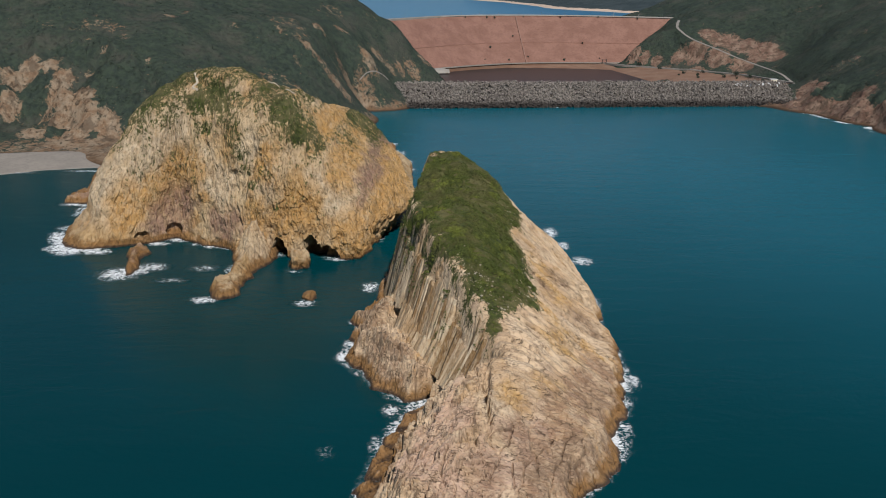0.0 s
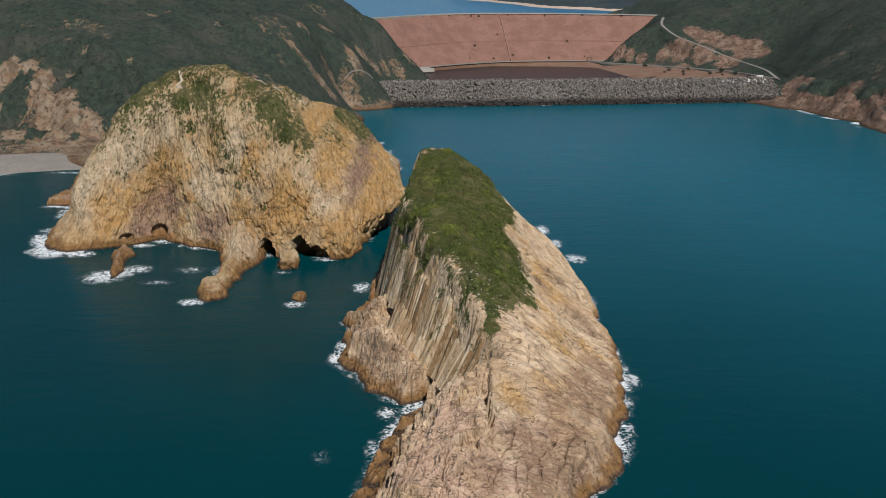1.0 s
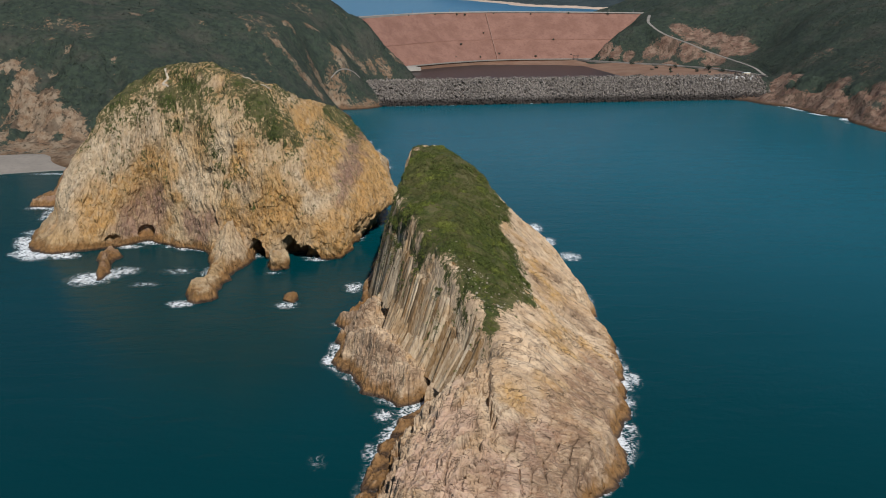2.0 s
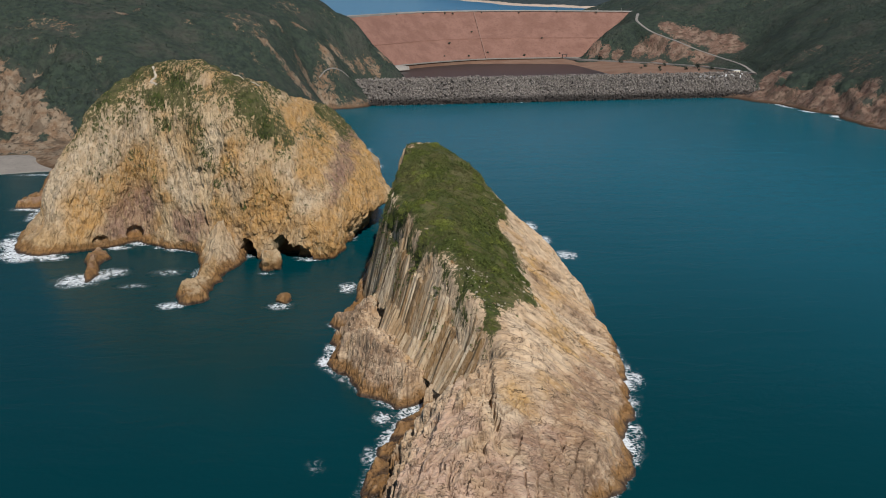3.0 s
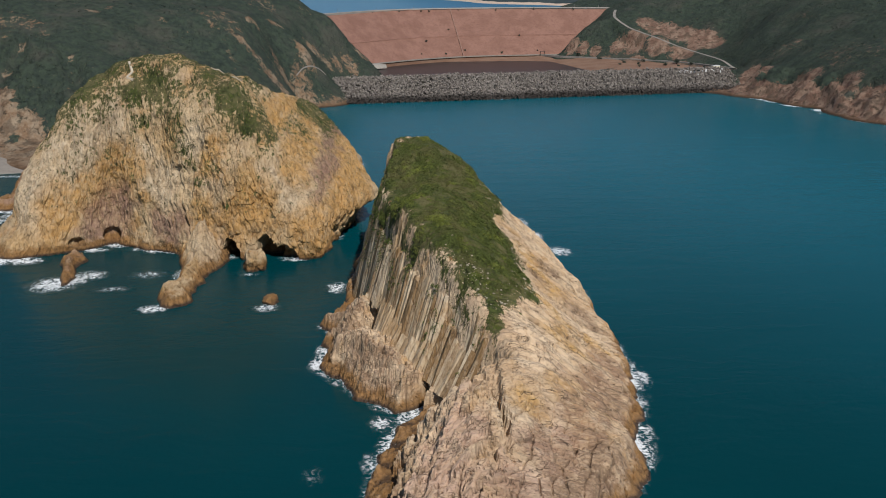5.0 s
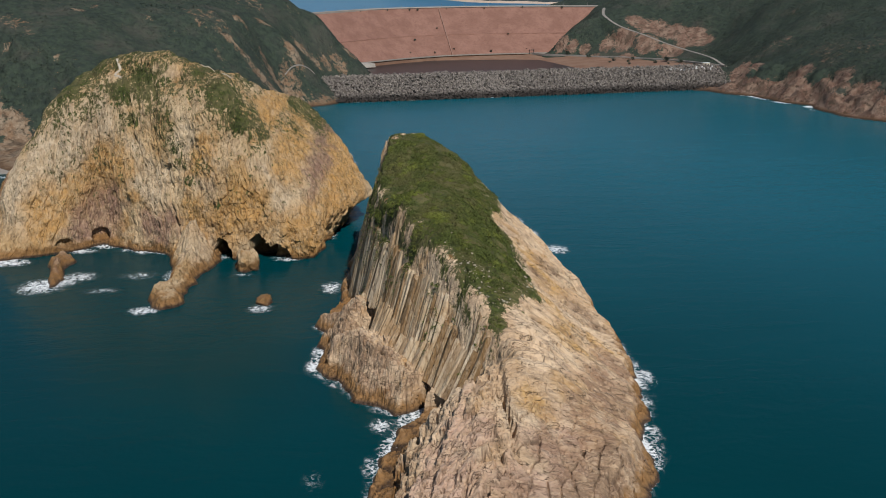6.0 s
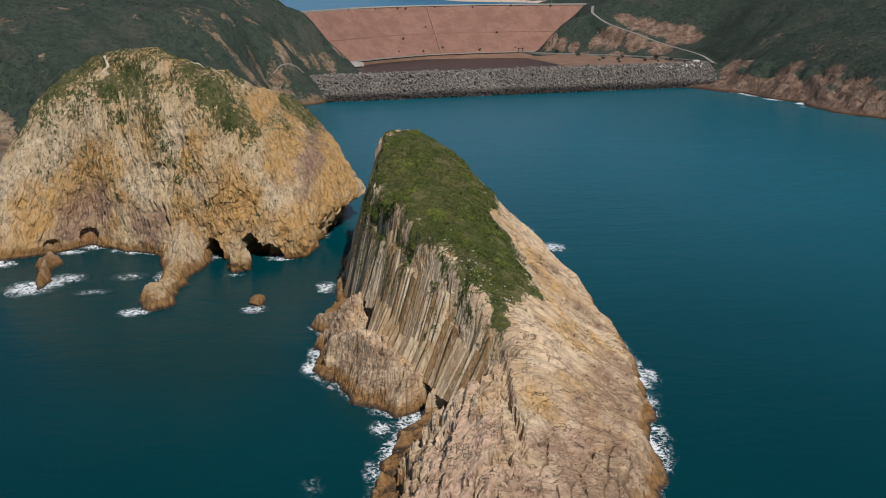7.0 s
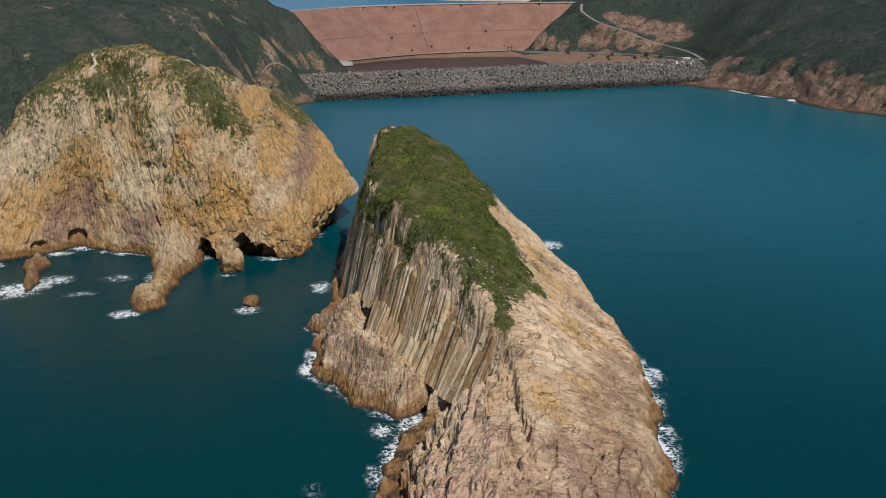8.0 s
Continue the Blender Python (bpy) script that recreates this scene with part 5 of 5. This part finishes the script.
def block(name, place, size, turn, material, parent=None, label="", taper=0.97):
    v, f = solid([(pose(*place, 0, 0, turn), (size[0] / 2, size[1] / 2), (size[0] / 2 * taper, size[1] / 2 * taper), size[2])])
    return part(name, mesh_of(name, v, f, material, False), parent, label)


hut = new("hut")
tagged(hut, "small cream-walled hut beside the track", "hut")
hut.location = (303, 938, 14.6)
block("wall", (0, 0, 0), (6.0, 4.0, 3.4), 8, plain_material("cream_plaster", (0.62, 0.55, 0.40), (0.66, 0.60, 0.46), 0.6, 0.01), hut, "", 1.0)
block("roof", (0, 0, 3.4), (6.8, 4.8, 0.35), 8, WHITE_PAINT, hut, "flat pale roof")
block("door", (-1.2, -2.06, 0.05), (1.0, 0.1, 2.1), 8, core_mat, hut, "dark door", 1.0)

blocks_rng = np.random.default_rng(45)
for k in range(22):
    q = bw_place(np.array([bw_length - 48 + 2.1 * k + blocks_rng.normal(0, 0.5)]), np.array([28.5 + blocks_rng.normal(0, 1.6)]))[0]
    w = blocks_rng.uniform(1.1, 2.0)
    ob = block("white_block", (float(q[0]), float(q[1]), float(q[2]) + 0.1), (w, 0.8 * w, 1.2 * w), float(blocks_rng.uniform(0, 90)), WHITE_PAINT, None, "", 0.8)
    tagged(ob, "white painted concrete block on the breakwater top", "block", "white blocks on the breakwater")

gauge = new("gauge_tower")
tagged(gauge, "small dark metal gauge frame at the pool edge", "frame")
gauge.location = (176, 1131, 14.0)
for sx in (-2.2, 2.2):
    block("post", (sx, 0, -5), (0.5, 0.5, 9.5), 0, core_mat, gauge)
block("platform", (0, 0, 3.6), (6.4, 2.6, 0.35), 0, core_mat, gauge)
block("rail", (0, -1.2, 4.6), (6.4, 0.12, 0.15), 0, core_mat, gauge)

slab = block("concrete_slab", (-9, 1030, 11), (22, 16, 3.6), 28, CONCRETE, None, "", 0.95)
tagged(slab, "pale concrete apron at the end of the dam toe", "slab", kind="structure")

sign = new("sign")
tagged(sign, "white sign on two posts above the breakwater", "sign")
sign.location = (-62.5, 889, 15.3)
for sx in (-0.9, 0.9):
    block("post", (sx, 0, -2.0), (0.18, 0.18, 3.8), 0, core_mat, sign)
block("board", (0, -0.15, 1.2), (3.0, 0.14, 2.0), 0, WHITE_PAINT, sign, "white board", 0.9)

# ---- details of the dam ----
line = TOE + (CREST - TOE) * 0.42
ribbon("bench", line + [0, -0.7, 0.1], 0.9, 0.35, 1.6, plain_material("bench_rockfill", (0.215, 0.112, 0.082), (0.25, 0.135, 0.10), 1.5, 0.2), dam, "narrow bench across the rock face")
stair = np.linspace(0, 1, 40)[:, None]
line = np.array([[89.0, 1119.0, 14.0]]) + (np.array([[80.0, 1193.5, 62.0]]) - np.array([[89.0, 1119.0, 14.0]])) * stair
ribbon("stair", line + [0, -0.35, 0.25], 1.0, 0.1, 1.0, plain_material("stair_stone", (0.215, 0.125, 0.094), (0.25, 0.15, 0.115), 1.0, 0.05), dam, "pale stair up the dam face")
lamp_mesh = mesh_of("post", *solid([(pose(0, 0, 0), (0.16, 0.16), (0.10, 0.10), 3.2), (pose(0, -0.5, 3.1), (0.25, 0.8), (0.2, 0.7), 0.25)]), CONCRETE, False)
for k in range(14, 226, 12):
    ob = part("lamp_post", lamp_mesh, dam)
    ob.location = CREST[k] + [0, 6, 0.5]

# ---- footpaths ----


def path_on(points, height, count=40):
    c = spline([(a, b, 0) for a, b in points], count)
    c[:, 2] = height(c[:, 0], c[:, 1])
    return c


SOIL = plain_material("trodden_soil", (0.46, 0.40, 0.31), (0.40, 0.33, 0.25), 0.8, 0.02)


def head_z(x, y):
    out = []
    for a, b in zip(x, y):
        d = np.hypot(head[:, 0] - a, head[:, 1] - b)
        out.append(head[np.argsort(d)[:6], 2].mean())
    return np.convolve(np.r_[out[0], out, out[-1]], [0.25, 0.5, 0.25], "valid")


tagged(ribbon("footpath", path_on([(-72, 411), (-69, 410), (-65, 412), (-61, 410)], head_z, 24), 0.3, 0.4, 1.2, SOIL), "pale trodden path along the headland crest", "path", kind="structure")
tagged(ribbon("footpath", path_on([(-104.5, 423), (-103, 420.5), (-104.5, 418.5), (-102, 417.5)], head_z, 16), 0.9, 0.4, 1.2, SOIL), "pale bare patch of trodden soil on the crest", "path", kind="structure")

tagged(ribbon("footpath", path_on([(-70, 824), (-65.5, 829), (-59, 835), (-52.6, 843), (-47.7, 847)], west_height), 0.55, 0.45, 1.0, ROAD), "pale footpath curving over the slope above the breakwater", "path", kind="structure")

# ---- stones on the cap ----
rng = np.random.default_rng(91)
STONE = plain_material("pale_stone", (0.34, 0.30, 0.22), (0.28, 0.24, 0.17), 0.4, 0.03)
stones = [boulder("stone", (0, 0, 0), (0.42, 0.36, 0.3), 30 + k, STONE, 1).data for k in range(4)]
for ob in [o for o in scene.objects if o.name.startswith("stone")]:
    bpy.data.objects.remove(ob)
made = 0
CLUSTERS = ((8, 254, 2.5, 4.5), (24.5, 276, 1.8, 9), (14, 246, 3, 3), (21, 262, 3, 5), (22.5, 320, 0.9, 12), (4, 262, 1.6, 6))
while made < 210:
    cx, cy, wx, wy = CLUSTERS[int(rng.choice(6, p=(0.34, 0.24, 0.14, 0.12, 0.08, 0.08)))]
    sx, sy = rng.normal(cx, wx), rng.normal(cy, wy)
    if float(inside(np.array([sx]), np.array([sy]), GREEN_EDGE)[0]) < 0.2:
        continue
    ob = new("stone", stones[made % 4])
    k = 0.3 + 0.7 * rng.random() ** 2.5
    ob.matrix_basis = pose(sx, sy, float(stack_height(np.array([sx]), np.array([sy]))[0]) + 0.4, 0, 0, rng.uniform(0, 360)) @ Matrix.Diagonal((k, k, k, 1))
    tagged(ob, "pale loose stone lying in the green scrub", "stone", "stones on the cap")
    made += 1

# ---- foam ----


def foam_sheet(box, step, amount, label):
    x, y = field(*box, step)
    rows, cols = x.shape
    x, y = x.ravel(), y.ravel()
    a = amount(x, y)
    v, f, used = trimmed(np.stack([x, y, np.full(len(x), 0.12)], 1), quads(rows, cols), a > 0.04)
    ob = new("sea_foam", mesh_of("sea_foam", v, f, FOAM, True, {"foam": a[used]}))
    ob.visible_shadow = False
    return tagged(ob, label, "foam", kind="stuff")


def patches(x, y, spots):
    out = np.zeros(len(x))
    for a, b, rx, ry, k in spots:
        out = np.maximum(out, k * (1 - smooth(0.1, 1.0, np.hypot((x - a) / rx, (y - b) / ry))))
    return out


STACK_FOAM = [(-26, 345, 5, 9, 0.8), (55, 383, 7, 10, 0.75), (47, 428, 5, 14, 0.8), (50.5, 406, 4, 10, 0.75), (53.5, 262, 3.5, 10, 0.6), (46, 231, 3.5, 9, 0.6), (-13, 240, 4, 6, 0.75), (-15.5, 220, 3, 8, 0.55), (-29, 277, 3.5, 9, 0.85), (-27, 216, 4, 7, 0.25)]
SURF_EAST = ([190, 203, 212, 219, 225, 233, 240, 252, 262, 270, 279, 300, 318, 330, 342, 372, 385, 398, 425, 440], [0.3, 0.45, 0.7, 0.95, 0.95, 0.9, 0.75, 0.85, 0.95, 0.8, 0.55, 0.35, 0.5, 0.75, 0.35, 0.35, 0.75, 0.4, 0.7, 0.3])
SURF_WEST = ([195, 208, 225, 240, 248, 256, 266, 272, 286, 296, 306, 320, 345, 360], [0.6, 0.55, 0.6, 0.8, 0.4, 0.15, 0.6, 0.75, 0.65, 0.3, 0.6, 0.2, 0.6, 0.2])


def stack_foam(x, y):
    p = np.stack([x, y, 0 * x], 1)
    d = -inside(x, y, STACK_SHORE) + 0.8 * fbm(p, 4, 3, 174)
    force = np.where(x > 15, np.interp(y, *SURF_EAST), np.interp(y, *SURF_WEST))
    wide = 1.4 + 4.4 * force ** 1.5
    rim = (0.25 + 0.75 * force) * (1 - smooth(-0.2, 1.0, d / wide)) * (0.75 + 0.35 * fbm(p, 6, 3, 171))
    return np.maximum(rim, patches(x, y, STACK_FOAM))


foam_sheet((-44, 66, 160, 460), 0.8, stack_foam, "white surf foam washing round the sea stack")
HEAD_FOAM = [(-33, 655, 4, 10, 0.7), (-30, 628, 3, 10, 0.6), (-150, 386, 10, 9, 0.8), (-139, 387, 10, 7, 0.85), (-120, 357, 12, 13, 0.8), (-111, 366, 9, 9, 0.7), (-176, 469, 12, 6, 0.7), (-163, 424, 8, 8, 0.6), (-198, 551, 22, 5, 0.5), (-82, 328, 7, 6, 0.8), (-47, 326, 6, 6, 0.7),
             (-110, 407, 10, 6, 0.8), (-118, 400, 8, 5, 0.75), (-91, 366, 9, 8, 0.38), (-80, 365, 4, 9, 0.6), (-42, 380, 7, 3, 0.7), (-56, 363, 5, 3, 0.5), (-99, 350, 9, 5, 0.35), (-116, 360, 9, 8, 0.8), (-240, 544, 25, 4, 0.45)]
HEAD_SHORE = HEAD_0 + [(-100, 640)]


def head_foam(x, y):
    d = -inside(x, y, HEAD_SHORE)
    p = np.stack([x, y, 0 * x], 1)
    rim = (0.80 - 0.3 * smooth(420, 480, y)) * (1 - smooth(-0.5, 5.5, d + 1.5 * fbm(p, 6, 3, 175))) * smooth(-0.25, 0.45, fbm(p, 18, 3, 173))
    return np.maximum(rim, patches(x, y, HEAD_FOAM))


foam_sheet((-275, -5, 315, 660), 1.2, head_foam, "white surf foam below the headland cliffs")
COAST = [(309, 887), (302, 830), (306, 803), (322, 765), (318, 723), (335, 680), (380, 620)]


def coast_foam(x, y):
    d, k, side = along(x, y, COAST)
    d2, k2, side2 = along(x, y, [tuple(BW_A - bw_back * 1.5), tuple(BW_B - bw_back * 1.5)])
    n = fbm(np.stack([x, y, 0 * x], 1), 14, 3, 177)
    return np.maximum(1.05 * (1 - smooth(0.0, 8, d)) * smooth(-0.5, 0.3, n), 0.55 * (1 - smooth(0, 2.2, d2)) * smooth(0.0, 0.6, n))


foam_sheet((-90, 385, 615, 900), 1.6, coast_foam, "thin white foam along the breakwater and the rocky shore")
